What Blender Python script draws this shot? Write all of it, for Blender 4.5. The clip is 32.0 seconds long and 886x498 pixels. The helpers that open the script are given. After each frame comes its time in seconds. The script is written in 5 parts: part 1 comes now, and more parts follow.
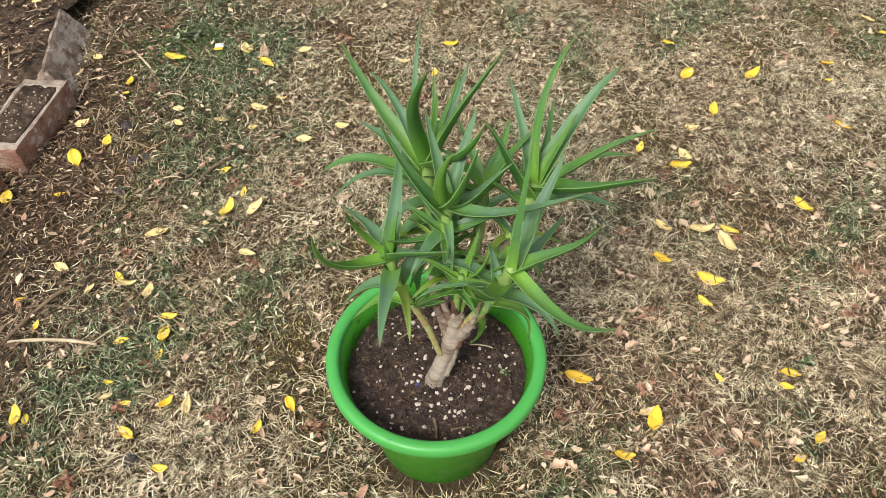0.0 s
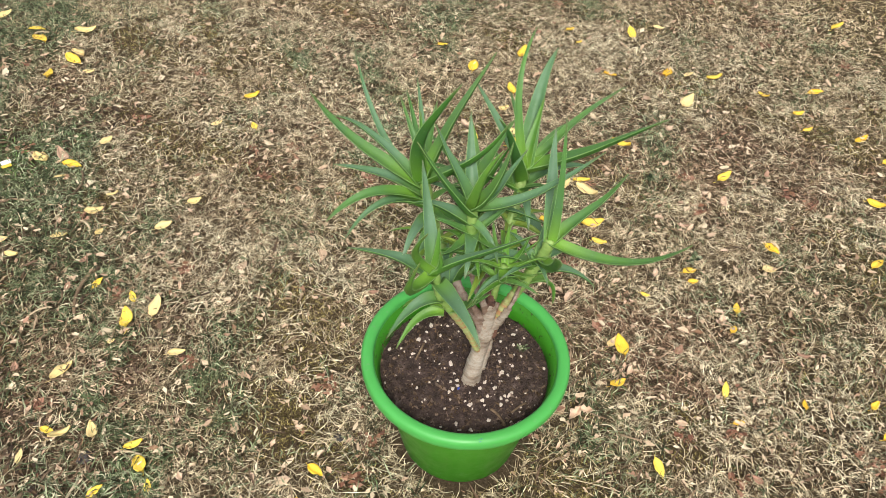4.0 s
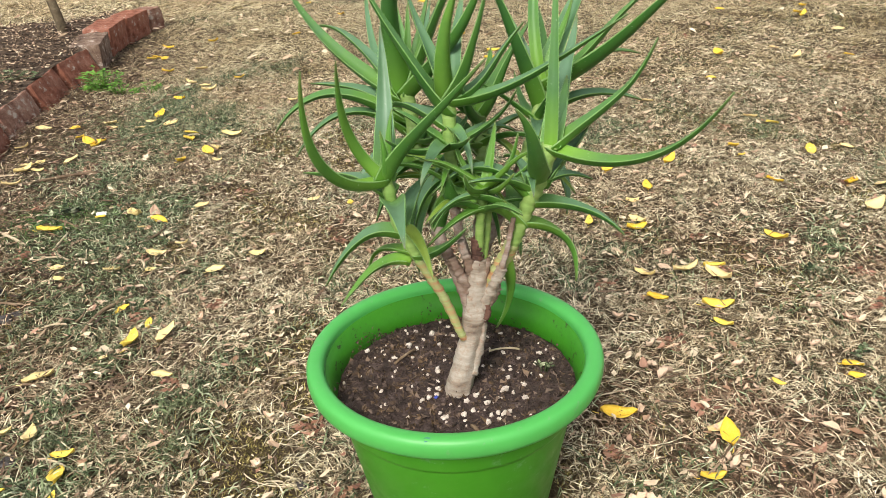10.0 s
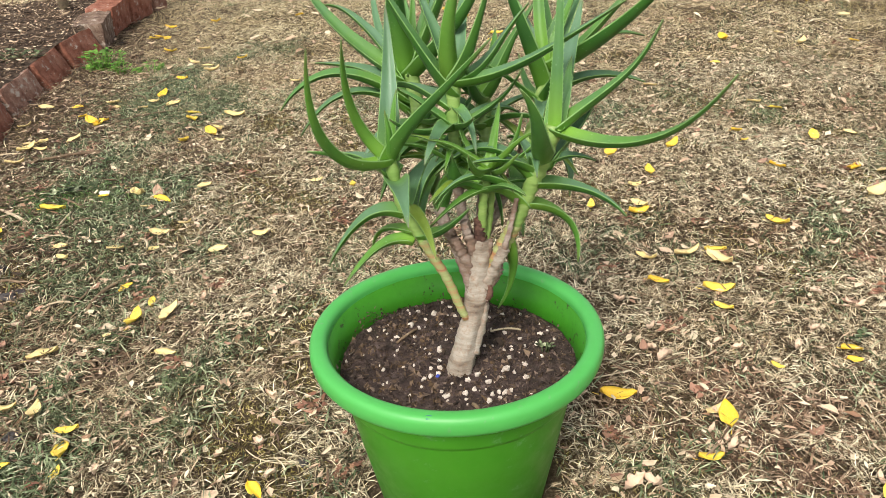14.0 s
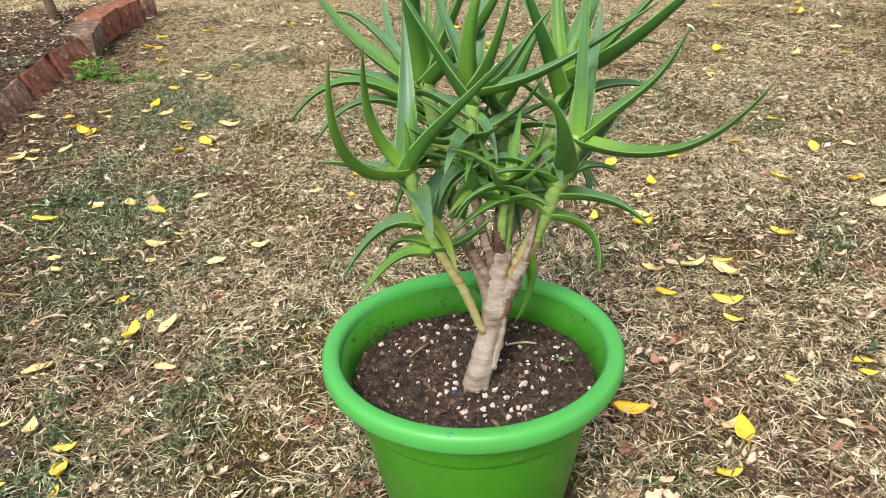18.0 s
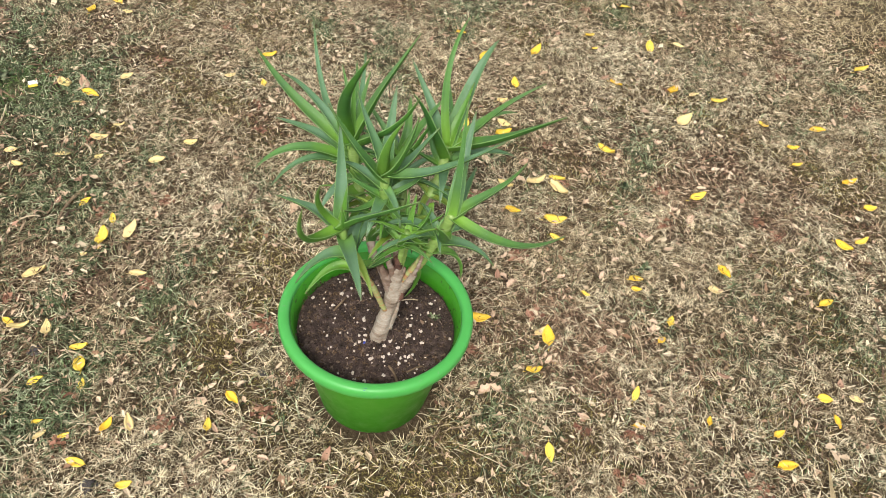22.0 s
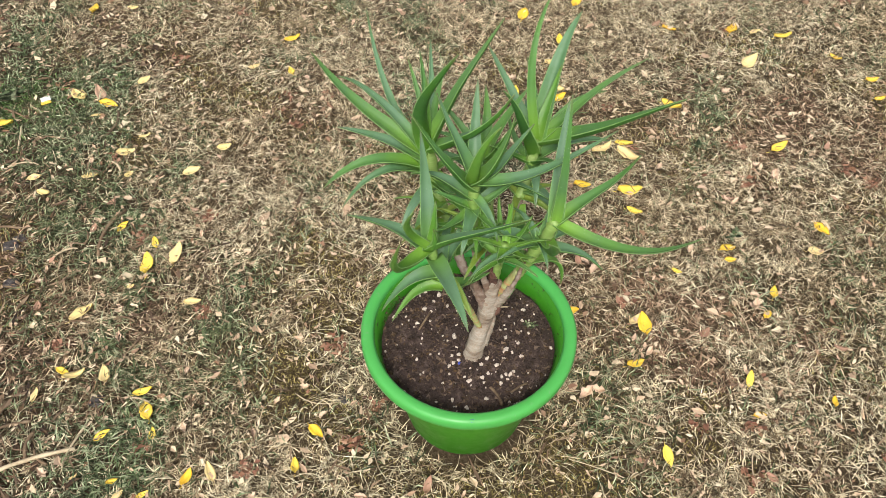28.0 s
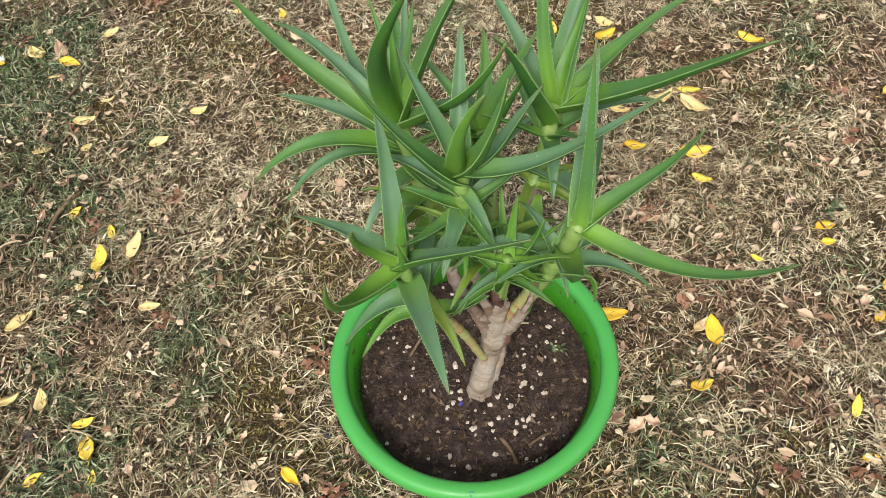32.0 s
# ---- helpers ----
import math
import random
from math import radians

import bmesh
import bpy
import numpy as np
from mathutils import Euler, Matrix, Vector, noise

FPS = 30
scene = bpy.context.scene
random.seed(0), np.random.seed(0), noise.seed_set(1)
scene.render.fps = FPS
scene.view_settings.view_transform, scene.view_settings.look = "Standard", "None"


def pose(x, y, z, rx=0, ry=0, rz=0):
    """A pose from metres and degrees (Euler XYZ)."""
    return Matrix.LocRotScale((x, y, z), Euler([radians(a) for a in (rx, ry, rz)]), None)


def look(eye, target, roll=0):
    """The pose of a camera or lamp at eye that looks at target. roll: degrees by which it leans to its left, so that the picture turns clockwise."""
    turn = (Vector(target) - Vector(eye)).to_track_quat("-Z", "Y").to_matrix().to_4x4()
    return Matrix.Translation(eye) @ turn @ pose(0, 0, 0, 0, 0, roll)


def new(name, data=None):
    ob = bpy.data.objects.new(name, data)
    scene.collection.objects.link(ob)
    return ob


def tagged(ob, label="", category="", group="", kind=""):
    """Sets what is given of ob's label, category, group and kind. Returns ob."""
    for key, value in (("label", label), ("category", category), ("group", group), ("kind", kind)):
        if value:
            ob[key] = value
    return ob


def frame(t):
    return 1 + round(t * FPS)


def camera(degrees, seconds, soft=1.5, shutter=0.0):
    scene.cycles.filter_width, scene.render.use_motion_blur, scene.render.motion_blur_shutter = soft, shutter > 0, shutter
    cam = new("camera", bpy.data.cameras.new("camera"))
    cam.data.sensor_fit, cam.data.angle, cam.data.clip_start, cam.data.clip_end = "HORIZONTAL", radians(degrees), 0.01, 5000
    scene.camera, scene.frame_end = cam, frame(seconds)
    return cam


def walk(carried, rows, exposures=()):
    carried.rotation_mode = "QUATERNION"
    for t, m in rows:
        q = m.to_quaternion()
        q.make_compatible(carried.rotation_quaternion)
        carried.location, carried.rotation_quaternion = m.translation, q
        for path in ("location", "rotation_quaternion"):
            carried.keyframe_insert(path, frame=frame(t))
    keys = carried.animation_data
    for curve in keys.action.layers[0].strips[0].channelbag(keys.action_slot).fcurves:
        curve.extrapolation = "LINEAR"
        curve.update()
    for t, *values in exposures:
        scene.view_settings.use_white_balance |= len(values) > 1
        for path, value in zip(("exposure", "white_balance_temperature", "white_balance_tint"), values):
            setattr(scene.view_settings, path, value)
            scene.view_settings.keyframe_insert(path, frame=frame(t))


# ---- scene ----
cam = camera(56.8, 32.0, 0.8)
METRES, EYE, TILT, LEAN, TURN = 3.6, 1.214, -48.5, 0.7, 0.0
ROWS = [
    (0.0, 0.0, 0.0, 0.0, 0.0, 0.0, -0.0),
    (0.5, -0.0445, -0.0219, -0.02, -4.98, 1.8, 2.84),
    (1.0, -0.0556, -0.0198, -0.0124, -6.22, 2.17, 4.79),
    (1.5, -0.0507, 0.0173, 0.0064, -6.74, -1.3, 8.93),
    (2.0, -0.0517, 0.0257, 0.016, -9.66, -3.58, 14.2),
    (2.5, -0.0936, 0.0138, 0.0159, -17.77, -2.39, 21.05),
    (3.0, -0.1205, 0.0072, 0.0143, -20.08, -2.18, 20.64),
    (3.5, -0.1265, 0.0068, 0.0122, -21.53, -1.81, 20.27),
    (5.5, -0.1293, -0.0057, 0.0013, -22.75, 0.19, 18.52),
    (6.0, -0.1075, -0.0183, -0.0118, -18.62, 2.45, 16.85),
    (6.5, -0.0701, -0.029, -0.0266, -9.83, 5.25, 10.53),
    (7.0, -0.0625, -0.0136, -0.0182, -8.99, 6.07, 10.9),
    (7.5, -0.0707, 0.023, -0.0238, -8.94, 6.76, 11.5),
    (8.0, -0.0588, 0.0633, -0.0479, -9.72, 12.94, 10.77),
    (8.2, -0.0539, 0.0753, -0.0597, -9.87, 17.18, 10.55),
    (8.5, -0.0548, 0.0816, -0.0815, -9.88, 23.24, 10.58),
    (8.6, -0.055, 0.0828, -0.0863, -9.67, 23.84, 10.5),
    (8.8, -0.0554, 0.0863, -0.0937, -9.46, 23.16, 10.22),
    (9.0, -0.0524, 0.0886, -0.0993, -9.42, 22.46, 10.32),
    (9.5, -0.0488, 0.0911, -0.105, -8.31, 22.38, 11.02),
    (10.0, -0.0479, 0.0933, -0.1039, -6.96, 21.82, 11.49),
    (10.5, -0.0472, 0.0915, -0.1056, -6.53, 21.67, 11.49),
    (11.0, -0.0476, 0.0903, -0.1058, -6.46, 21.6, 11.49),
    (11.5, -0.0465, 0.0927, -0.1045, -6.54, 21.28, 11.62),
    (12.0, -0.0478, 0.095, -0.104, -6.67, 21.03, 11.54),
    (12.5, -0.0481, 0.0952, -0.1042, -6.86, 20.75, 11.53),
    (13.0, -0.0489, 0.0934, -0.1048, -7.05, 20.68, 11.23),
    (13.5, -0.0489, 0.0923, -0.1053, -7.15, 20.66, 10.9),
    (15.5, -0.0465, 0.0935, -0.1055, -6.59, 20.81, 11.56),
    (16.0, -0.0438, 0.0914, -0.1054, -6.5, 20.94, 11.78),
    (16.5, -0.0432, 0.091, -0.1058, -6.51, 21.26, 12.06),
    (17.0, -0.0448, 0.0929, -0.1056, -6.67, 21.3, 12.22),
    (17.5, -0.0485, 0.0954, -0.1038, -7.08, 21.41, 12.32),
    (18.0, -0.0565, 0.0991, -0.1014, -8.04, 21.31, 11.35),
    (18.5, -0.0561, 0.0994, -0.0979, -9.2, 21.2, 10.76),
    (19.0, -0.0566, 0.0981, -0.0965, -10.52, 21.0, 10.78),
    (19.5, -0.0566, 0.0974, -0.0948, -11.44, 20.84, 10.98),
    (20.0, -0.0588, 0.0988, -0.0752, -11.61, 13.97, 11.5),
    (20.2, -0.0609, 0.0913, -0.0589, -12.26, 8.74, 11.82),
    (20.5, -0.0655, 0.0678, -0.0374, -13.54, 1.55, 11.89),
    (20.7, -0.0667, 0.0502, -0.0234, -14.86, -1.46, 11.65),
    (21.0, -0.069, 0.0196, -0.0101, -15.91, -2.84, 11.22),
    (21.5, -0.0751, -0.0226, -0.0103, -17.1, -3.7, 10.74),
    (22.0, -0.0806, -0.0372, -0.016, -17.4, -0.56, 10.76),
    (22.5, -0.0871, -0.038, -0.0184, -17.4, 0.09, 10.64),
    (23.0, -0.0823, -0.0359, -0.0152, -16.9, 0.04, 10.67),
    (23.5, -0.0518, -0.022, -0.0055, -10.76, 0.72, 7.15),
    (24.0, -0.0229, -0.0086, 0.0014, -5.17, -0.75, 3.14),
    (24.5, -0.0206, -0.0002, 0.0042, -4.91, -2.69, 5.56),
    (25.0, -0.0541, 0.0086, 0.0079, -10.83, -4.32, 12.04),
    (25.5, -0.0845, 0.0136, 0.0114, -14.61, -5.73, 15.32),
    (27.5, -0.0969, 0.0108, 0.0151, -16.87, -5.56, 16.73),
    (28.0, -0.0941, 0.0087, 0.016, -16.91, -4.23, 16.84),
    (28.5, -0.0943, 0.0048, 0.0121, -16.9, -3.59, 17.0),
    (29.0, -0.0952, 0.004, 0.012, -16.91, -3.02, 17.14),
    (29.5, -0.0983, 0.0062, 0.0123, -16.9, -2.81, 17.03),
    (30.0, -0.0977, 0.006, 0.0131, -16.91, -2.65, 17.41),
    (30.5, -0.0834, 0.0051, 0.0118, -16.76, -2.68, 18.12),
    (31.0, -0.0531, 0.0085, 0.0152, -13.31, -2.33, 18.45),
    (31.5, -0.0436, 0.0258, 0.02, -12.05, -5.12, 18.27),
    (32.0, -0.043, 0.0873, 0.0216, -12.07, -7.02, 18.44),
]
walk(cam, [(t, pose(0, 0, EYE, TILT, LEAN, TURN) @ pose(METRES * x, METRES * y, METRES * z, 90 + pitch, roll, yaw)) for t, x, y, z, yaw, pitch, roll in ROWS],
     exposures=[(0.0, 0.72), (4.5, 0.76), (7.5, 0.8), (9.0, 0.92), (19.5, 0.92), (21.0, 0.8), (26.0, 0.76), (30.0, 0.72), (32.0, 0.62)])

# ---- world, sun, exposure ----
world = bpy.data.worlds.new("overcast_sky")
scene.world = world
world.use_nodes = True
wn = world.node_tree
sky = wn.nodes.new("ShaderNodeTexSky")
sky.sky_type = "NISHITA"
sky.sun_disc = False
sky.sun_elevation, sky.sun_rotation = radians(52), radians(215)
sky.air_density, sky.dust_density, sky.ozone_density = 1.0, 3.0, 1.0
haze = wn.nodes.new("ShaderNodeHueSaturation")
haze.inputs["Saturation"].default_value = 0.25
wn.links.new(sky.outputs[0], haze.inputs["Color"])
wn.links.new(haze.outputs[0], wn.nodes["Background"].inputs[0])
wn.nodes["Background"].inputs[1].default_value = 0.11
sun_data = bpy.data.lights.new("sun", "SUN")
sun_data.energy, sun_data.angle, sun_data.color = 1.9, radians(20), (1.0, 0.95, 0.86)
sun = new("sun", sun_data)
sun.matrix_world = look((-3, -4, 6), (0, 0.7, 0.2))


# ---- materials ----
class Mat:
    """A node material with short ways to add noise, ramps and bump."""

    def __init__(self, name, rough=0.6, spec=0.4):
        self.m = bpy.data.materials.new(name)
        self.m.use_nodes = True
        self.t = self.m.node_tree
        self.b = self.t.nodes["Principled BSDF"]
        self.b.inputs["Roughness"].default_value = rough
        self.b.inputs["Specular IOR Level"].default_value = spec
        self.co = self.t.nodes.new("ShaderNodeTexCoord").outputs["Object"]

    def link(self, a, b):
        self.t.links.new(a, b)

    def noise(self, scale, detail=4, rough=0.6, stretch=None):
        n = self.t.nodes.new("ShaderNodeTexNoise")
        n.inputs["Scale"].default_value, n.inputs["Detail"].default_value, n.inputs["Roughness"].default_value = scale, detail, rough
        if stretch:
            mp = self.t.nodes.new("ShaderNodeMapping")
            mp.inputs["Scale"].default_value = stretch
            self.link(self.co, mp.inputs[0])
            self.link(mp.outputs[0], n.inputs["Vector"])
        else:
            self.link(self.co, n.inputs["Vector"])
        return n.outputs["Fac"]

    def ramp(self, fac, *stops):
        r = self.t.nodes.new("ShaderNodeValToRGB")
        while len(r.color_ramp.elements) < len(stops):
            r.color_ramp.elements.new(0.5)
        for e, (p, c) in zip(r.color_ramp.elements, stops):
            e.position, e.color = p, (*c, 1)
        self.link(fac, r.inputs[0])
        return r.outputs[0]

    def mix(self, fac, a, b, mode="MIX"):
        n = self.t.nodes.new("ShaderNodeMix")
        n.data_type, n.blend_type = "RGBA", mode
        for v, s in ((fac, n.inputs[0]), (a, n.inputs[6]), (b, n.inputs[7])):
            if isinstance(v, (int, float)):
                s.default_value = v
            elif isinstance(v, tuple):
                s.default_value = (*v, 1)
            else:
                self.link(v, s)
        return n.outputs[2]

    def fac(self, value, lo, hi):
        n = self.t.nodes.new("ShaderNodeMapRange")
        n.inputs["From Min"].default_value, n.inputs["From Max"].default_value = lo, hi
        self.link(value, n.inputs[0])
        return n.outputs[0]

    def random(self):
        return self.t.nodes.new("ShaderNodeObjectInfo").outputs["Random"]

    def island(self):
        return self.t.nodes.new("ShaderNodeNewGeometry").outputs["Random Per Island"]

    def color(self, c):
        if isinstance(c, tuple):
            self.b.inputs["Base Color"].default_value = (*c, 1)
        else:
            self.link(c, self.b.inputs["Base Color"])
        return self

    def bump(self, h, strength=0.3, dist=0.002):
        n = self.t.nodes.new("ShaderNodeBump")
        n.inputs["Strength"].default_value, n.inputs["Distance"].default_value = strength, dist
        self.link(h, n.inputs["Height"])
        self.link(n.outputs[0], self.b.inputs["Normal"])
        return self


def earth_material():
    m = Mat("lawn_earth", 0.95, 0.1)
    big = m.ramp(m.noise(1.3, 5), (0.35, (0.050, 0.034, 0.020)), (0.5, (0.090, 0.064, 0.038)), (0.65, (0.058, 0.050, 0.020)))
    fine = m.ramp(m.noise(160, 5, 0.75), (0.40, (0.028, 0.020, 0.012)), (0.58, (0.13, 0.095, 0.057)), (0.76, (0.34, 0.27, 0.18)))
    c = m.mix(0.5, big, fine)
    m.color(c)
    return m.bump(m.noise(220, 6, 0.8), 0.9, 0.006).m


def blade_material(name, stops, rough=0.8, tufts=1.0):
    m = Mat(name, rough, 0.2)
    c = m.ramp(m.island(), *stops)
    c = m.mix(m.fac(m.noise(2.6, 4), 0.42, 0.66), c, m.mix(0.5, c, (0.66, 0.55, 0.45), "MULTIPLY"))
    # whole tufts share a tone: some paler, some darker
    c = m.mix(tufts, c, m.ramp(m.noise(62, 3, 0.6), (0.36, (0.30, 0.28, 0.25)), (0.48, (0.82, 0.81, 0.78)), (0.62, (1.36, 1.36, 1.34))), "MULTIPLY")
    c = m.mix(m.fac(m.noise(7.0, 3), 0.50, 0.72), c, m.mix(0.25, c, (0.30, 0.22, 0.13)))
    m.color(c)
    m.b.inputs["Transmission Weight"].default_value = 0.0
    return m.m


def plastic_material(name, base, dark):
    m = Mat(name, 0.38, 0.45)
    c = m.mix(m.fac(m.noise(9, 5), 0.45, 0.75), base, dark)
    c = m.mix(m.fac(m.noise(60, 4, 0.7), 0.62, 0.75), c, (0.13, 0.30, 0.12))
    m.color(c)
    m.link(m.fac(m.noise(40, 4), -0.4, 1.7), m.b.inputs["Roughness"])
    return m.bump(m.noise(300, 2), 0.05, 0.0005).m


def leaf_material(name, a, b, c3, young, bloom=0.0):
    """Fleshy leaf: yellower towards its base, duller to the tip, with pale flecks. bloom: a bluish waxy film."""
    m = Mat(name, 0.47, 0.40)
    tone = m.mix(m.random(), a, b)
    tone = m.mix(m.fac(m.noise(18, 4), 0.40, 0.72), tone, c3)
    if bloom:
        tone = m.mix(m.fac(m.noise(9, 5, 0.7), 0.30, 0.75), tone, m.mix(bloom, tone, (0.155, 0.235, 0.175)))
    along = m.t.nodes.new("ShaderNodeAttribute")
    along.attribute_name = "along"
    tone = m.mix(m.fac(along.outputs["Fac"], 0.34, -0.05), tone, young)
    tone = m.mix(m.fac(along.outputs["Fac"], 0.86, 1.08), tone, (0.13, 0.12, 0.05))
    tone = m.mix(m.fac(m.noise(340, 2, 0.5), 0.70, 0.78), tone, m.mix(0.30, tone, (0.45, 0.55, 0.38)))
    m.color(tone)
    m.link(m.fac(m.noise(30, 4), -0.5, 1.5), m.b.inputs["Roughness"])
    return m.bump(m.noise(140, 4, 0.6), 0.16, 0.001).m


def noisy_material(name, scale, stops, rough=0.8, bump=0.4, dist=0.003, spec=0.3, fine=None, vary=0.0, stretch=None):
    m = Mat(name, rough, spec)
    c = m.ramp(m.noise(scale, 6, 0.65, stretch), *stops)
    if fine:
        c = m.mix(m.fac(m.noise(scale * 9, 4, 0.7), 0.5, 0.75), c, fine)
    if vary:
        c = m.mix(vary, c, m.ramp(m.random(), (0.0, (0.35, 0.35, 0.35)), (1.0, (1.0, 1.0, 1.0))), "MULTIPLY")
    m.color(c)
    return m.bump(m.noise(scale * 5, 5, 0.7), bump, dist).m


def brick_material(name, tones, lime):
    """Fired clay: mottled body, fine grit, pale lime smears and dark earth in the pits."""
    m = Mat(name, 0.95, 0.12)
    c = m.ramp(m.noise(22, 6, 0.7), (0.32, tones[0]), (0.5, tones[1]), (0.72, tones[2]))
    grit = m.noise(420, 4, 0.8)
    c = m.mix(0.55, c, m.ramp(grit, (0.34, (0.32, 0.30, 0.28)), (0.52, (1, 1, 1)), (0.7, (1.5, 1.45, 1.4))), "MULTIPLY")
    c = m.mix(m.fac(m.noise(30, 8, 0.72, (1, 1, 1.8)), lime, lime + 0.06), c, (0.56, 0.47, 0.39))
    c = m.mix(m.fac(m.noise(46, 6, 0.75, (1.3, 1, 1)), 0.60, 0.68), c, (0.06, 0.04, 0.028))
    c = m.mix(0.3, c, m.ramp(m.random(), (0.0, (0.6, 0.6, 0.6)), (1.0, (1.2, 1.15, 1.1))), "MULTIPLY")
    m.color(c)
    return m.bump(m.noise(130, 8, 0.8), 1.0, 0.006).m


def island_material(name, stops, rough=0.7, grain=90.0):
    m = Mat(name, rough, 0.3)
    c = m.ramp(m.island(), *stops)
    c = m.mix(m.fac(m.noise(grain, 3), 0.45, 0.8), c, m.mix(0.5, c, (0.25, 0.15, 0.06)))
    m.color(c)
    return m.m


def fallen_material(name, a, b, spot):
    m = Mat(name, 0.55, 0.35)
    tone = m.t.nodes.new("ShaderNodeMath")
    tone.operation = "PINGPONG"
    tone.inputs[1].default_value = 1.0
    both = m.t.nodes.new("ShaderNodeMath")
    m.link(m.random(), both.inputs[0])
    m.link(m.island(), both.inputs[1])
    m.link(both.outputs[0], tone.inputs[0])
    c = m.mix(tone.outputs[0], a, b)
    c = m.mix(m.fac(m.noise(120, 4, 0.7), 0.56, 0.72), c, spot)
    m.color(c)
    return m.bump(m.noise(150, 3), 0.2, 0.001).m


EARTH = earth_material()
STRAW = blade_material("dry_straw", [(0.0, (0.06, 0.043, 0.026)), (0.25, (0.19, 0.14, 0.08)), (0.5, (0.50, 0.41, 0.275)), (0.75, (0.68, 0.60, 0.42)), (1.0, (0.83, 0.76, 0.56))])
GREENBLADE = blade_material("green_blades", [(0.0, (0.030, 0.048, 0.020)), (0.5, (0.120, 0.165, 0.076)), (1.0, (0.42, 0.46, 0.30))], 0.6)
LUSHBLADE = blade_material("lush_blades", [(0.0, (0.020, 0.048, 0.012)), (0.5, (0.060, 0.125, 0.030)), (1.0, (0.17, 0.26, 0.08))], 0.55)
THATCH = blade_material("dead_thatch", [(0.0, (0.07, 0.04, 0.025)), (0.4, (0.18, 0.11, 0.07)), (0.8, (0.38, 0.265, 0.18)), (1.0, (0.64, 0.49, 0.35))])
MOSS = blade_material("moss_tufts", [(0.0, (0.11, 0.092, 0.026)), (0.5, (0.245, 0.200, 0.066)), (1.0, (0.46, 0.39, 0.17))], 0.9)
PALESTRAW = blade_material("pale_stalks", [(0.0, (0.36, 0.31, 0.19)), (0.5, (0.66, 0.60, 0.42)), (1.0, (0.86, 0.81, 0.60))])
RUSTBIT = island_material("rusty_bits", [(0.0, (0.10, 0.045, 0.028)), (0.5, (0.27, 0.12, 0.075)), (1.0, (0.44, 0.25, 0.17))])
PINKLEAF = fallen_material("pink_dead_leaf", (0.80, 0.63, 0.46), (0.66, 0.48, 0.35), (0.50, 0.33, 0.23))
FARSTRAW = blade_material("far_dry_straw", [(0.0, (0.26, 0.20, 0.115)), (0.3, (0.46, 0.37, 0.215)), (0.7, (0.66, 0.56, 0.35)), (1.0, (0.86, 0.76, 0.52))], 0.8, 0.35)
FARMOSS = blade_material("far_moss", [(0.0, (0.17, 0.135, 0.055)), (0.5, (0.34, 0.275, 0.115)), (1.0, (0.54, 0.45, 0.22))], 0.9, 0.3)
LITTER = island_material("pale_leaf_litter", [(0.0, (0.26, 0.14, 0.08)), (0.25, (0.54, 0.38, 0.26)), (0.55, (0.66, 0.50, 0.34)), (1.0, (0.79, 0.68, 0.49))])
MULCHBIT = island_material("bark_bits", [(0.0, (0.02, 0.013, 0.010)), (0.5, (0.058, 0.036, 0.024)), (0.85, (0.16, 0.105, 0.068)), (1.0, (0.38, 0.28, 0.18))])
REDMULCH = island_material("red_bark_bits", [(0.0, (0.03, 0.014, 0.010)), (0.6, (0.10, 0.045, 0.030)), (0.9, (0.20, 0.10, 0.07)), (1.0, (0.42, 0.32, 0.24))])
TWIGBIT = island_material("twig_bits", [(0.0, (0.06, 0.04, 0.028)), (0.5, (0.16, 0.10, 0.065)), (1.0, (0.34, 0.25, 0.16))])
YELLOW = fallen_material("yellow_leaf", (0.88, 0.70, 0.12), (0.86, 0.52, 0.03), (0.84, 0.70, 0.30))
CREAM = fallen_material("cream_leaf", (0.86, 0.68, 0.26), (0.80, 0.62, 0.30), (0.60, 0.40, 0.16))
BROWNLEAF = fallen_material("brown_leaf", (0.56, 0.40, 0.28), (0.38, 0.21, 0.14), (0.26, 0.14, 0.09))
TWIG = noisy_material("twig_bark", 40, [(0.3, (0.10, 0.065, 0.04)), (0.6, (0.26, 0.18, 0.11)), (0.8, (0.45, 0.35, 0.24))], vary=0.5)
SAPBARK = noisy_material("sapling_bark", 30, [(0.3, (0.05, 0.036, 0.022)), (0.55, (0.13, 0.10, 0.06)), (0.8, (0.24, 0.19, 0.12))], 0.9, 0.6, 0.004)
PALETWIG = noisy_material("bleached_twig", 40, [(0.3, (0.40, 0.30, 0.19)), (0.7, (0.66, 0.55, 0.38))])
BRICK = brick_material("red_brick", ((0.18, 0.066, 0.042), (0.33, 0.135, 0.088), (0.44, 0.24, 0.175)), 0.585)
BRICKOLD = brick_material("old_brick", ((0.17, 0.075, 0.052), (0.36, 0.20, 0.145), (0.50, 0.34, 0.26)), 0.545)
BRICKGREY = brick_material("mortared_brick", ((0.16, 0.105, 0.076), (0.36, 0.265, 0.205), (0.52, 0.43, 0.35)), 0.48)
BRICKDIRT = brick_material("earth_smeared_brick", ((0.10, 0.060, 0.044), (0.25, 0.17, 0.125), (0.38, 0.30, 0.24)), 0.56)
MORTAR = brick_material("crusted_rim", ((0.26, 0.20, 0.155), (0.48, 0.40, 0.33), (0.62, 0.54, 0.46)), 0.60)
MULCH = noisy_material("bed_mulch", 60, [(0.3, (0.026, 0.019, 0.014)), (0.5, (0.090, 0.064, 0.046)), (0.75, (0.24, 0.175, 0.125))], 0.95, 0.9, 0.008, 0.1)
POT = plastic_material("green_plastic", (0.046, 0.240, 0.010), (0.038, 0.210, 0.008))
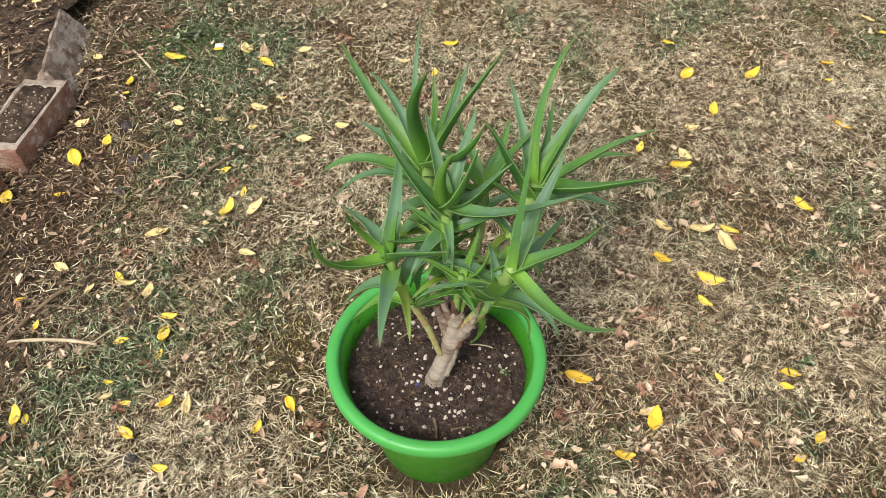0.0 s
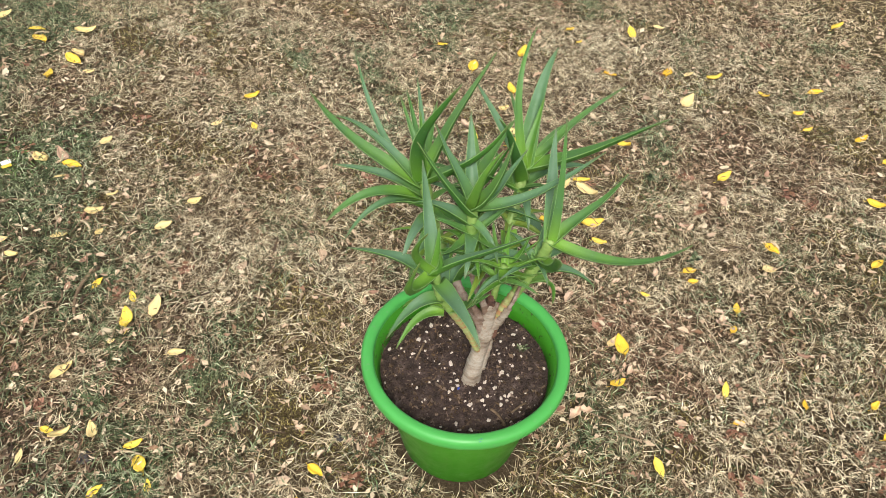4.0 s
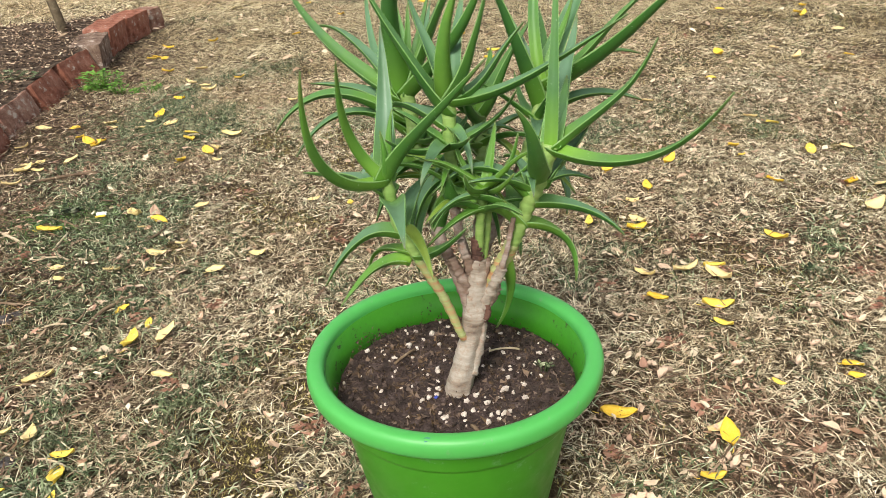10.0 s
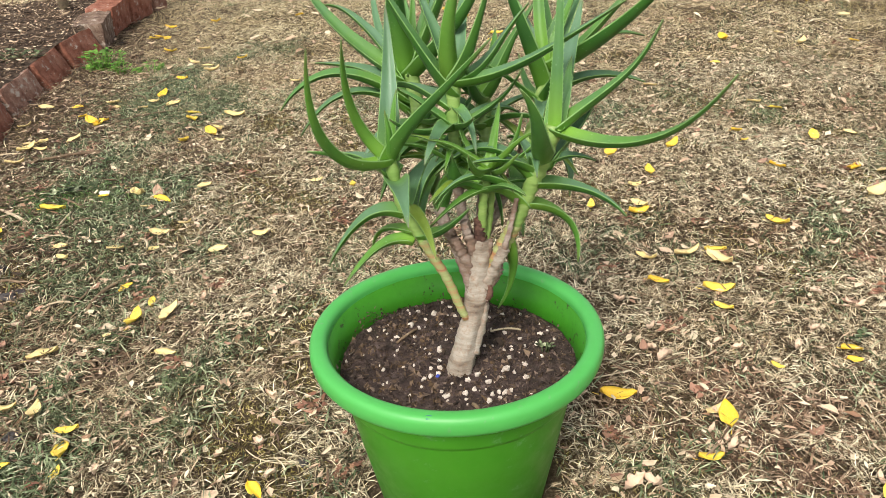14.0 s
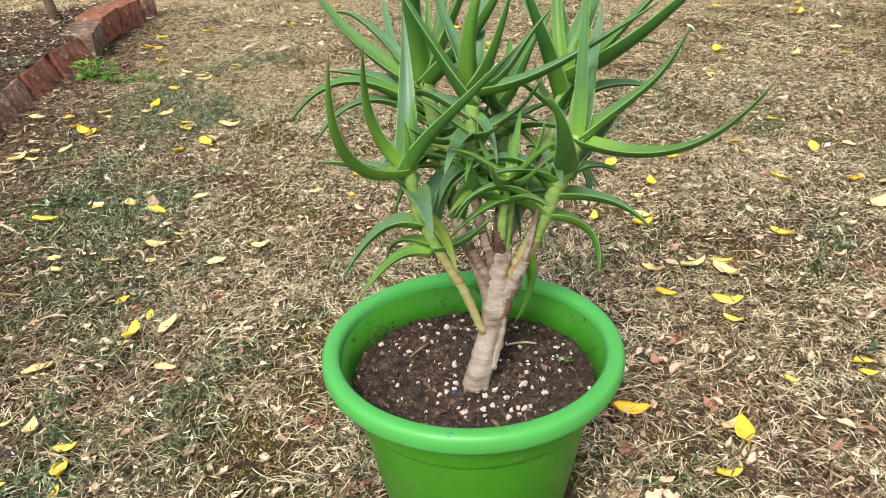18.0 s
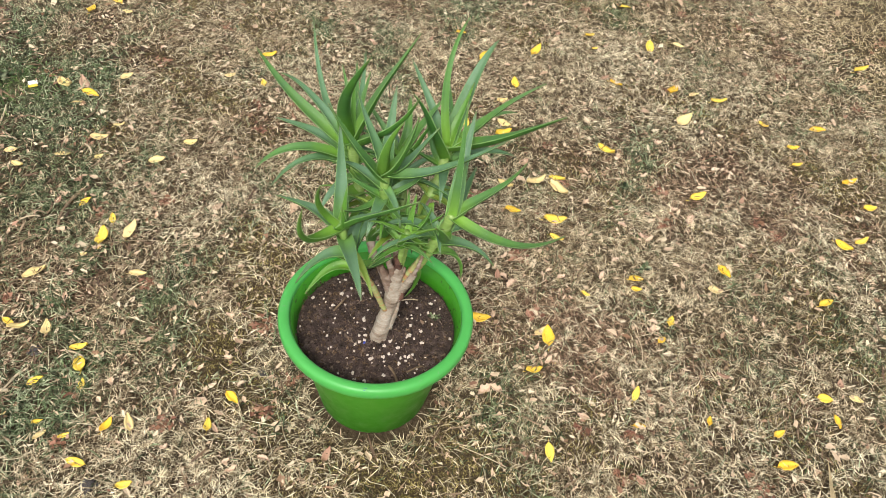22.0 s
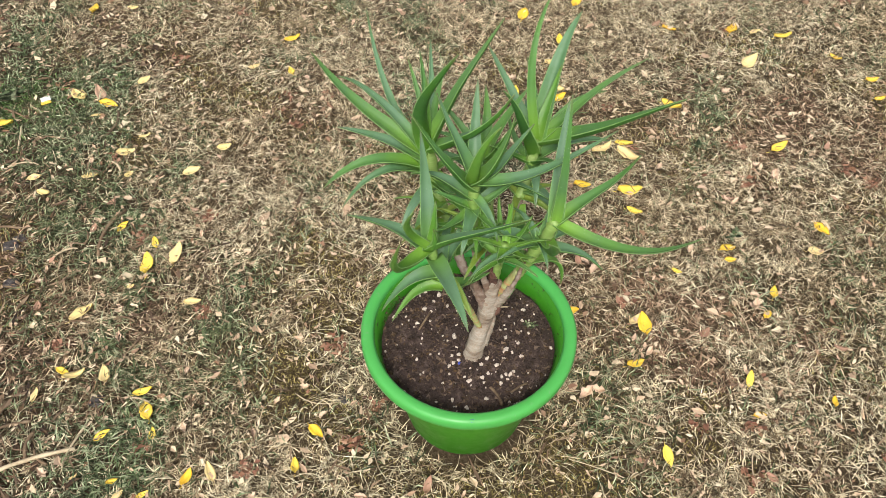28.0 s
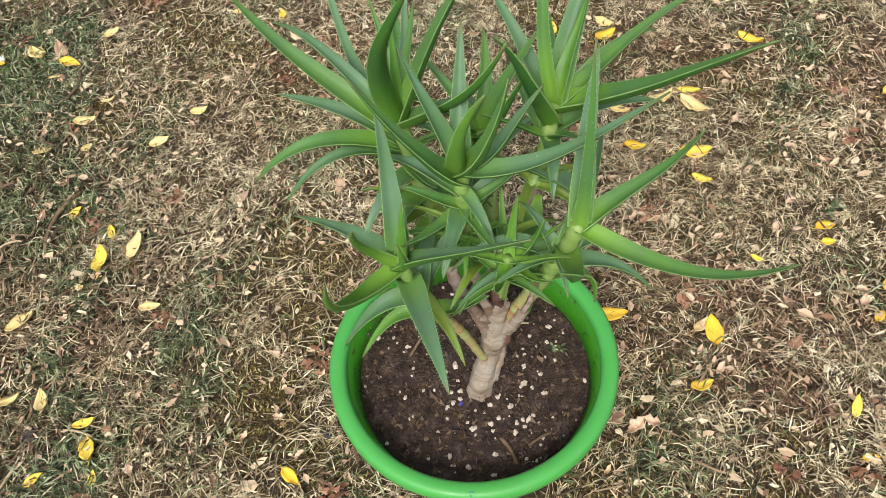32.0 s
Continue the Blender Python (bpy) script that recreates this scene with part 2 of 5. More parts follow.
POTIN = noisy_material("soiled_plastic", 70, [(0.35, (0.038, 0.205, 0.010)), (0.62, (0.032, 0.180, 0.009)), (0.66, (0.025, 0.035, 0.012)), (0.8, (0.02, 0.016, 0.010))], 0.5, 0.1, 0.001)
# the wall's plastic made paler: light on the rolled edge is in the colour
RIM = plastic_material("green_plastic_lit_rim", (0.070, 0.37, 0.075), (0.062, 0.33, 0.062))
SOIL = noisy_material("potting_mix", 55, [(0.3, (0.024, 0.016, 0.013)), (0.55, (0.080, 0.053, 0.045)), (0.75, (0.21, 0.155, 0.138))], 0.9, 1.0, 0.006, 0.25, (0.06, 0.045, 0.038))
CRUMB = island_material("soil_crumbs", [(0.0, (0.016, 0.010, 0.008)), (0.6, (0.060, 0.041, 0.033)), (1.0, (0.18, 0.13, 0.10))], 0.95)
PERLITE = noisy_material("perlite", 120, [(0.3, (0.48, 0.38, 0.31)), (0.6, (0.71, 0.63, 0.55))], 0.9, 0.5, 0.002)
BARK = noisy_material("aloe_bark", 26, [(0.28, (0.105, 0.070, 0.050)), (0.42, (0.24, 0.195, 0.150)), (0.60, (0.39, 0.345, 0.285)), (0.80, (0.20, 0.14, 0.10))], 0.75, 0.5, 0.003, 0.3, (0.27, 0.17, 0.11), 0.0, (0.7, 0.7, 3.6))
LIMB = noisy_material("ringed_limb_bark", 22, [(0.28, (0.085, 0.055, 0.042)), (0.44, (0.19, 0.130, 0.095)), (0.58, (0.34, 0.28, 0.235)), (0.74, (0.12, 0.068, 0.048))], 0.75, 0.5, 0.003, 0.3, (0.22, 0.12, 0.08), 0.0, (0.5, 0.5, 2.4))
SCAR = noisy_material("reddish_scar", 60, [(0.3, (0.045, 0.024, 0.019)), (0.55, (0.15, 0.075, 0.052)), (0.8, (0.30, 0.19, 0.13))], 0.8, 0.7, 0.004)
STEM = noisy_material("young_stem", 30, [(0.3, (0.15, 0.26, 0.06)), (0.55, (0.23, 0.35, 0.09)), (0.8, (0.38, 0.47, 0.22))], 0.5, 0.2, 0.002, 0.4, None, 0.0, (0.3, 0.3, 3.0))
OLDSTEM = noisy_material("yellow_stem", 34, [(0.36, (0.27, 0.075, 0.040)), (0.44, (0.36, 0.22, 0.10)), (0.52, (0.27, 0.30, 0.11)), (0.66, (0.36, 0.38, 0.18)), (0.8, (0.24, 0.15, 0.08))], 0.6, 0.3, 0.002, 0.4, None, 0.0, (0.25, 0.25, 3.5))
LEAF = leaf_material("aloe_leaf", (0.062, 0.180, 0.025), (0.095, 0.220, 0.036), (0.056, 0.152, 0.036), (0.190, 0.370, 0.040), 0.25)
# deeper green below, with the shade of down-facing sides put into it
LEAFUNDER = leaf_material("aloe_leaf_shaded_underside", (0.038, 0.132, 0.017), (0.058, 0.164, 0.022), (0.036, 0.116, 0.026), (0.120, 0.270, 0.028))
LEAFBLUE = leaf_material("aloe_leaf_blue", (0.072, 0.165, 0.064), (0.060, 0.156, 0.046), (0.092, 0.196, 0.094), (0.140, 0.295, 0.055), 0.46)
LEAFLIME = leaf_material("aloe_leaf_lime", (0.082, 0.212, 0.024), (0.120, 0.250, 0.032), (0.062, 0.175, 0.026), (0.19, 0.36, 0.045))
LEAFOLD = leaf_material("aloe_leaf_yellowing", (0.150, 0.230, 0.030), (0.210, 0.270, 0.038), (0.11, 0.20, 0.024), (0.20, 0.27, 0.05))
MARGIN = noisy_material("leaf_margin", 80, [(0.3, (0.15, 0.31, 0.075)), (0.7, (0.26, 0.41, 0.16))], 0.5, 0.1)
WEED = island_material("weed_leaf", [(0.0, (0.055, 0.18, 0.022)), (1.0, (0.20, 0.42, 0.06))], 0.5)
INK = noisy_material("blue_plastic", 200, [(0.3, (0.03, 0.05, 0.30)), (0.7, (0.06, 0.09, 0.42))], 0.4)
MARK = noisy_material("blue_ink", 200, [(0.3, (0.06, 0.16, 0.22)), (0.7, (0.07, 0.28, 0.16))])
PAPER = noisy_material("white_paper", 60, [(0.3, (0.72, 0.72, 0.72)), (0.7, (0.86, 0.86, 0.84))])
STONE = noisy_material("grey_stone", 40, [(0.35, (0.035, 0.030, 0.030)), (0.5, (0.11, 0.10, 0.10)), (0.7, (0.20, 0.185, 0.18))], 0.95, 0.9, 0.006, 0.15, (0.16, 0.12, 0.09), 0.5)
TIMBER = noisy_material("weathered_timber", 12, [(0.3, (0.16, 0.125, 0.09)), (0.7, (0.32, 0.27, 0.21))], 0.85, 0.4, 0.003, 0.2, None, 0.2, (6, 6, 0.6))
TARP = noisy_material("teal_tarp", 6, [(0.3, (0.006, 0.048, 0.060)), (0.7, (0.016, 0.095, 0.118))], 0.34, 0.5, 0.01, 0.5)


# ---- mesh helpers ----
def link_mesh(name, bm, materials, parent=None, smooth=True):
    me = bpy.data.meshes.new(name)
    bm.normal_update()
    bm.to_mesh(me)
    bm.free()
    for mt in materials if isinstance(materials, (list, tuple)) else [materials]:
        me.materials.append(mt)
    me.polygons.foreach_set("use_smooth", [smooth] * len(me.polygons))
    ob = new(name, me)
    if parent:
        ob.parent = parent
    return ob


def part(name, bm, material, parent, label="", smooth=True):
    ob = link_mesh(name, bm, material, parent, smooth)
    return tagged(ob, label=label) if label else ob


def thing(name, place, label, category, group="", kind=""):
    ob = new(name)
    ob.empty_display_size = 0.05
    ob.location = place
    return tagged(ob, label, category, group, kind)


def array_mesh(name, verts, faces, material, smooth=False):
    """A mesh object from numpy arrays; faces is a list of (n, k) index arrays."""
    me = bpy.data.meshes.new(name)
    me.vertices.add(len(verts))
    me.vertices.foreach_set("co", np.asarray(verts, np.float32).ravel())
    loops = np.concatenate([f.ravel() for f in faces]).astype(np.int32)
    counts = np.concatenate([np.full(len(f), f.shape[1], np.int32) for f in faces])
    me.loops.add(len(loops))
    me.loops.foreach_set("vertex_index", loops)
    me.polygons.add(len(counts))
    me.polygons.foreach_set("loop_start", np.concatenate([[0], np.cumsum(counts)[:-1]]).astype(np.int32))
    me.polygons.foreach_set("use_smooth", np.full(len(counts), smooth))
    me.update(calc_edges=True)
    me.materials.append(material)
    return new(name, me)


def bezier(p0, via, p2, n):
    """n + 1 points of the curve from p0 to p2 that passes through via half-way."""
    p0, via, p2 = Vector(p0), Vector(via), Vector(p2)
    c = via * 2 - (p0 + p2) / 2
    return [p0 * (1 - t) ** 2 + c * (2 * t * (1 - t)) + p2 * t * t for t in (i / n for i in range(n + 1))]


def tube(bm, points, radii, sides=10, ripple=0.0, rings=0.0, cap=True):
    """A closed tube along points. ripple: uneven girth. rings: raised joints along it."""
    prev, u = None, Vector((1, 0, 0))
    loops = []
    for i, (p, r) in enumerate(zip(points, radii)):
        t = (points[min(i + 1, len(points) - 1)] - points[max(i - 1, 0)]).normalized()
        u = (u - t * u.dot(t)).normalized()
        v = t.cross(u)
        r *= 1 + rings * (1 if i % 3 == 0 else 0)
        loops.append([bm.verts.new(p + (u * math.cos(a) + v * math.sin(a)) * r * (1 + ripple * noise.noise(p * 60 + Vector((math.cos(a), math.sin(a), 0)) * 2))) for a in (2 * math.pi * k / sides for k in range(sides))])
    for a, b in zip(loops, loops[1:]):
        for k in range(sides):
            bm.faces.new((a[k], a[(k + 1) % sides], b[(k + 1) % sides], b[k]))
    if cap:
        bm.faces.new(loops[0][::-1])
        bm.faces.new(loops[-1])
    return loops


def lathe(bm, profile, sides=96):
    """A ring of profile points (radius, height) turned round z; the profile is a closed loop."""
    rings = [[bm.verts.new((r * math.cos(a), r * math.sin(a), z)) for r, z in profile] for a in (2 * math.pi * k / sides for k in range(sides))]
    n = len(profile)
    for k in range(sides):
        a, b = rings[k], rings[(k + 1) % sides]
        for i in range(n):
            bm.faces.new((a[i], b[i], b[(i + 1) % n], a[(i + 1) % n]))


def box(bm, size, m=Matrix(), bevel=0.0, jitter=0.0):
    made = bmesh.ops.create_cube(bm, size=1.0, matrix=m @ Matrix.Diagonal((*size, 1)))
    if bevel:
        edges = list({e for v in made["verts"] for e in v.link_edges})
        bmesh.ops.bevel(bm, geom=edges, offset=bevel, segments=2, affect="EDGES")
    if jitter:
        for v in bm.verts:
            v.co += Vector([random.uniform(-jitter, jitter) for _ in range(3)])


# ---- the ground ----
POTX, POTY = -0.022, 0.677


def edge_x(y):
    """The line of the brick edging: its x at each y."""
    return np.interp(y, [-3, 1.2, 1.6, 2.3, 2.7, 3.2, 3.6, 4.2, 4.6], [-1.25, -0.98, -0.94, -0.96, -0.94, -0.85, -0.83, -0.66, -0.9])


def in_bed(x, y):
    return (x < edge_x(y) - 0.06) & (y < 4.15) & (x > -6)


def in_mulch(x, y):
    """The dark bed along the far edge of the lawn, round the timber stand, where its dark bark also stands in for
    shade.
    """
    return y > np.where(x < 2.7, 5.25, 5.25 - 1.5 * np.clip(x - 2.7, 0, 0.8)) + 0.15 * np.sin(3 * x) + 40 * np.clip(1.55 - x, 0, 1)


def ground_z(x, y):
    x, y = np.asarray(x, float), np.asarray(y, float)
    near = np.exp(-((x / 12) ** 2) - ((y - 2) / 12) ** 2)
    z = 0.004 * np.sin(2.1 * x + 0.7) * np.sin(1.7 * y + 0.4) + 0.003 * np.sin(5.3 * x - 1.1) * np.sin(4.7 * y)
    flat = np.clip(np.hypot(x - POTX, y - POTY) / 0.2 - 0.7, 0, 1)
    bed = np.clip((edge_x(y) - 0.05 - x) / 0.05, 0, 1) * np.clip((4.15 - y) / 0.1, 0, 1)
    heap = np.interp(y, [1.0, 1.5, 1.75, 2.0, 2.5, 3.0, 3.2, 3.45, 4.1], [0.046, 0.046, 0.056, 0.052, 0.068, 0.076, 0.082, 0.086, 0.070])
    return z * near * flat + heap * bed * near


def spaced(lo, hi, step, far):
    mid = np.arange(lo, hi + 1e-6, step)
    out = step * 1.35 ** np.arange(1, 60)
    out = np.cumsum(out)
    out = out[out < far]
    return np.concatenate([lo - out[::-1], mid, hi + out])


def build_ground():
    xs, ys = spaced(-2.6, 3.2, 0.04, 900), spaced(-0.6, 5.0, 0.04, 900)
    gx, gy = np.meshgrid(xs, ys, indexing="ij")
    v = np.stack([gx, gy, ground_z(gx, gy)], -1).reshape(-1, 3)
    i = np.arange(len(xs) * len(ys)).reshape(len(xs), len(ys))
    q = np.stack([i[:-1, :-1], i[1:, :-1], i[1:, 1:], i[:-1, 1:]], -1).reshape(-1, 4)
    return tagged(array_mesh("ground", v, [q], EARTH, True), "dry, patchy lawn earth under straw and fallen leaves", "ground", kind="structure")


build_ground()
rng = np.random.default_rng(7)


def wobble(x, y, s, seed):
    """A smooth patchy field between -1 and 1."""
    r = np.random.default_rng(seed)
    f = np.zeros_like(x)
    for k in range(7):
        a, b, c = r.uniform(-1, 1, 3)
        f += np.sin(s * (a * x + b * y) * (1 + 0.5 * k) + 6.3 * c)
    return f / 3.2


def scatter(n, x0, x1, y0, y1, keep):
    x, y = rng.uniform(x0, x1, n), rng.uniform(y0, y1, n)
    k = keep(x, y) & (np.hypot(x - POTX, y - POTY) > 0.118)
    return x[k], y[k]


def tufted(n, x0, x1, y0, y1, keep, share=0.6):
    """Like scatter, with most of the places gathered in small tufts."""
    x, y = rng.uniform(x0, x1, n), rng.uniform(y0, y1, n)
    m = int(n * share)
    k = rng.integers(0, m // 26, m)
    cx, cy = rng.uniform(x0, x1, m // 26), rng.uniform(y0, y1, m // 26)
    x[:m], y[:m] = cx[k] + rng.normal(0, 0.009, m), cy[k] + rng.normal(0, 0.009, m)
    ok = keep(x, y) & (np.hypot(x - POTX, y - POTY) > 0.118)
    return x[ok], y[ok]


def blades(name, x, y, length, width, lift, curl, material, label, rows=2):
    """Many thin blades of grass, each a bent tapering strip that springs from the ground."""
    n = len(x)
    az = rng.uniform(0, 2 * np.pi, n)
    le = rng.uniform(*length, n)[:, None]
    wd = rng.uniform(*width, n) / 2
    up = np.radians(rng.uniform(*lift, n))
    bend = rng.uniform(-curl, curl, n)
    p = np.stack([x, y, ground_z(x, y) + rng.uniform(-0.001, 0.006, n)], -1)

    def ahead(a, e):
        return np.stack([np.cos(a) * np.cos(e), np.sin(a) * np.cos(e), np.sin(e)], -1)

    def across(a):
        return np.stack([-np.sin(a), np.cos(a), rng.uniform(-0.6, 0.6, n)], -1) * wd[:, None]

    s1, s2 = across(az), across(az + bend)
    i = np.arange(n)[:, None]
    if rows == 2:
        m1 = p + ahead(az, up) * le * 0.36
        m2 = m1 + ahead(az + bend, up * 0.5) * le * 0.34
        tip = m2 + ahead(az + 2 * bend, -up * 0.35) * le * 0.3
        v = np.stack([p - s1, p + s1, m1 - s1, m1 + s1, m2 - s2 * 0.8, m2 + s2 * 0.8, tip], 1)
        faces = [np.concatenate([7 * i + [0, 1, 3, 2], 7 * i + [2, 3, 5, 4]]), 7 * i + [4, 5, 6]]
    elif rows == 1:
        m1 = p + ahead(az, up) * le * 0.5
        tip = m1 + ahead(az + bend, -up * 0.2) * le * 0.5
        v = np.stack([p - s1, p + s1, m1 - s2, m1 + s2, tip], 1)
        faces = [5 * i + [0, 1, 3, 2], 5 * i + [2, 3, 4]]
    else:
        v = np.stack([p - s1, p + s1, p + ahead(az, up) * le], 1)
        faces = [3 * i + [0, 1, 2]]
    return tagged(array_mesh(name, v.reshape(-1, 3), faces, material), label, "grass", kind="stuff")


def bare_share(x, y):
    """Where earth and twigs show through: by the bricks and at the near bed corner."""
    near = np.exp(-(((x + 0.9) / 0.16) ** 2) - ((y - 0.95) / 0.3) ** 2)
    wide = np.interp(y, [1.0, 1.6, 1.9, 2.3, 2.9, 3.1, 3.6, 4.2], [0.15, 0.18, 0.26, 0.26, 0.20, 0.28, 0.24, 0.10])
    strip = np.exp(-(((x - edge_x(y) - 0.09) / wide) ** 2)) * np.clip((y - 0.6) / 0.3, 0, 1) * np.clip((4.3 - y) / 0.4, 0, 1)
    return np.clip(near + 1.0 * strip + 0.5 * np.clip(wobble(x, y, 6.0, 29) - 0.35, 0, 1), 0, 1)


def cover(x, y):
    """Shares of straw, green grass, moss and red-brown thatch at each place of the lawn; they sum to one."""
    side = np.exp(-(((x + 0.68) / 0.34) ** 2)) * np.clip((y - 0.3) / 0.5, 0, 1) * np.clip((3.1 - y) / 0.6, 0, 1)
    tuft = np.exp(-(((x + 0.62) / 0.2) ** 2) - ((y - 1.76) / 0.16) ** 2)
    corner = np.exp(-(((x + 0.5) / 0.2) ** 2) - ((y - 0.72) / 0.22) ** 2)
    by_pot = np.exp(-(((x + 0.245) / 0.085) ** 2) - ((y - 0.88) / 0.24) ** 2) + 0.8 * np.exp(-(((x - 0.10) / 0.3) ** 2) - ((y - 0.44) / 0.1) ** 2)
    by_edge = np.exp(-(((x + 0.57) / 0.20) ** 2) - ((y - 2.42) / 0.34) ** 2) + 0.5 * np.exp(-(((x + 0.40) / 0.15) ** 2) - ((y - 2.05) / 0.18) ** 2)
    olive = np.exp(-(((x - 2.7) / 0.8) ** 2) - ((y - 3.7) / 0.55) ** 2)
    front = np.exp(-(((x + 0.38) / 0.20) ** 2) - ((y - 0.78) / 0.36) ** 2)
    straw = 0.75 + 1.25 * front + 0.9 * wobble(x, y, 10.0, 17) - 0.8 * side
    green = -0.30 + 0.9 * wobble(x, y, 8.0, 3) + 1.25 * side + 2.2 * tuft + 0.15 * corner + (1.0 + 0.8 * wobble(x, y, 22.0, 51)) * by_edge - 1.5 * bare_share(x, y)
    moss = -0.12 + 1.0 * wobble(x, y, 8.0, 11) + 2.2 * by_pot - 0.3 * np.clip(y - 2.0, 0, 3) * (x < 1.2) + 0.5 * np.clip(x - 1.3, 0, 1) + 1.7 * olive
    thatch = -0.72 + 1.0 * wobble(x, y, 9.0, 41) + 1.0 * bare_share(x, y) + 0.25 * np.clip(x, 0, 1.5)
    e = np.exp(2.5 * np.stack([straw, green, moss, thatch]))
    return e / e.sum(0)


def lawn():
    def sown(kind, thin=0.0):
        return lambda x, y: (rng.random(len(x)) < (cover(x, y)[kind] + thin * (1 - 0.55 * (cover(x, y)[2] if kind == 0 else 0))) * (1 - 0.78 * bare_share(x, y))) & ~in_bed(x, y) & ~in_mulch(x, y)

    def beyond(kind, thin=0.0):
        keep = sown(kind, thin)
        return lambda x, y: ~((x < 1.55) & (y < 2.25) & (x > -1.25)) & keep(x, y)

    near, far, end = (-1.25, 1.55, 0.2, 2.25), (-1.6, 2.8, 0.9, 4.4), (-2.4, 5.6, 2.2, 8.5)
    outer = lambda kind, thin: (lambda x, y: ((y > 4.4) | (x > 2.8)) & sown(kind, thin)(x, y))
    x, y = tufted(300000, *near, sown(0, 0.11))
    blades("dry_grass", x, y, (0.010, 0.040), (0.0006, 0.0019), (2, 38), 0.42, STRAW, "short bleached dry grass lying matted on the ground")
    x, y = scatter(11000, -1.25, 1.7, 0.2, 2.8, sown(0, 0.25))
    blades("straw_stalks", x, y, (0.03, 0.09), (0.0006, 0.0014), (3, 16), 0.55, PALESTRAW, "long pale bleached stalks lying over the grass")
    x, y = scatter(270000, *far, beyond(0, 0.25))
    blades("dry_grass", x, y, (0.012, 0.045), (0.0008, 0.0021), (2, 32), 0.35, FARSTRAW, "bleached dry grass farther over the lawn", 1)
    x, y = scatter(520000, *end, outer(0, 0.4))
    blades("dry_grass", x, y, (0.02, 0.06), (0.0028, 0.0062), (2, 18), 0.4, FARSTRAW, "bleached dry grass at the far end of the lawn", 0)
    x, y = tufted(240000, *near, sown(1, 0.02))
    blades("green_grass", x, y, (0.012, 0.044), (0.0010, 0.0025), (12, 55), 0.6, GREENBLADE, "grey-green grass blades in patches among the straw", 1)
    x, y = scatter(40000, -0.95, -0.40, 1.5, 2.0, lambda x, y: rng.random(len(x)) < 0.30 * np.exp(-(((x + 0.66) / 0.11) ** 2) - ((y - 1.75) / 0.08) ** 2))
    blades("green_grass", x, y, (0.014, 0.042), (0.0010, 0.0024), (8, 50), 0.7, LUSHBLADE, "tuft of lush dark green grass in the dry lawn", 1)
    x, y = scatter(120000, *far, beyond(1))
    blades("green_grass", x, y, (0.015, 0.05), (0.0012, 0.0028), (12, 55), 0.6, GREENBLADE, "green grass blades farther over the lawn", 0)
    x, y = scatter(760000, *near, sown(2))
    blades("moss", x, y, (0.003, 0.008), (0.0010, 0.0022), (8, 60), 1.0, MOSS, "olive-brown moss in low patches", 0)
    x, y = scatter(150000, *far, beyond(2))
    blades("moss", x, y, (0.006, 0.02), (0.0014, 0.003), (10, 60), 1.0, FARMOSS, "olive-brown moss farther over the lawn", 0)
    x, y = scatter(240000, *end, outer(2, 0.0))
    blades("moss", x, y, (0.02, 0.04), (0.002, 0.005), (5, 45), 1.0, FARMOSS, "olive-brown moss at the far end of the lawn", 0)
    x, y = scatter(240000, *near, sown(3))
    blades("thatch", x, y, (0.009, 0.034), (0.0011, 0.0028), (0, 25), 0.6, THATCH, "reddish-brown dead thatch lying on the earth", 1)
    x, y = scatter(160000, *far, beyond(3, -0.05))
    blades("thatch", x, y, (0.01, 0.04), (0.0012, 0.003), (0, 22), 0.6, THATCH, "reddish-brown dead thatch farther over the lawn", 0)
    x, y = scatter(110000, *end, outer(3, 0.0))
    blades("thatch", x, y, (0.02, 0.05), (0.002, 0.0045), (0, 20), 0.6, THATCH, "reddish-brown dead thatch at the far end of the lawn", 0)
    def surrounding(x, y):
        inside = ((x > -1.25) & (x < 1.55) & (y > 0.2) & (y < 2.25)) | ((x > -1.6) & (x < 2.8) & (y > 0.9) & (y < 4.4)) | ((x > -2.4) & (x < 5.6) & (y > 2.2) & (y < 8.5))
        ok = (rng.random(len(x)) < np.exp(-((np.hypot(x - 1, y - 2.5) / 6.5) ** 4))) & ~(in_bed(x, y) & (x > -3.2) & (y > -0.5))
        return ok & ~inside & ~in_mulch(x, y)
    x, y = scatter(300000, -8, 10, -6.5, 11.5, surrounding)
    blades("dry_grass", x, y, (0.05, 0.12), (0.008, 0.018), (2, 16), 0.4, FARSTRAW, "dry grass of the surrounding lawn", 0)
    edge = (-1.0, -0.05, 2.25, 3.15)
    x, y = scatter(40000, *edge, sown(0, 0.05))
    blades("dry_grass", x, y, (0.010, 0.036), (0.0006, 0.0016), (2, 40), 0.32, STRAW, "dry grass near the brick edging", 1)
    x, y = scatter(52000, *edge, sown(1, 0.0))
    blades("green_grass", x, y, (0.012, 0.042), (0.0008, 0.0020), (12, 55), 0.6, GREENBLADE, "grey-green grass near the brick edging", 1)
    x, y = scatter(36000, *edge, sown(3, 0.05))
    blades("thatch", x, y, (0.010, 0.035), (0.0008, 0.0020), (0, 25), 0.6, THATCH, "dead brown thatch near the brick edging", 1)


lawn()


def bed_front(y):
    """Where the soil of the bed meets the bricks."""
    return np.interp(y, [1.0, 1.545, 1.575, 1.84, 1.98, 2.2, 2.47, 2.735, 2.985, 3.01, 3.235, 3.25, 3.5, 3.77, 4.0, 4.1], [-1.065, -0.985, -0.951, -0.991, -0.94, -0.94, -0.953, -0.926, -0.894, -0.882, -0.819, -0.828, -0.868, -0.842, -0.775, -0.72])


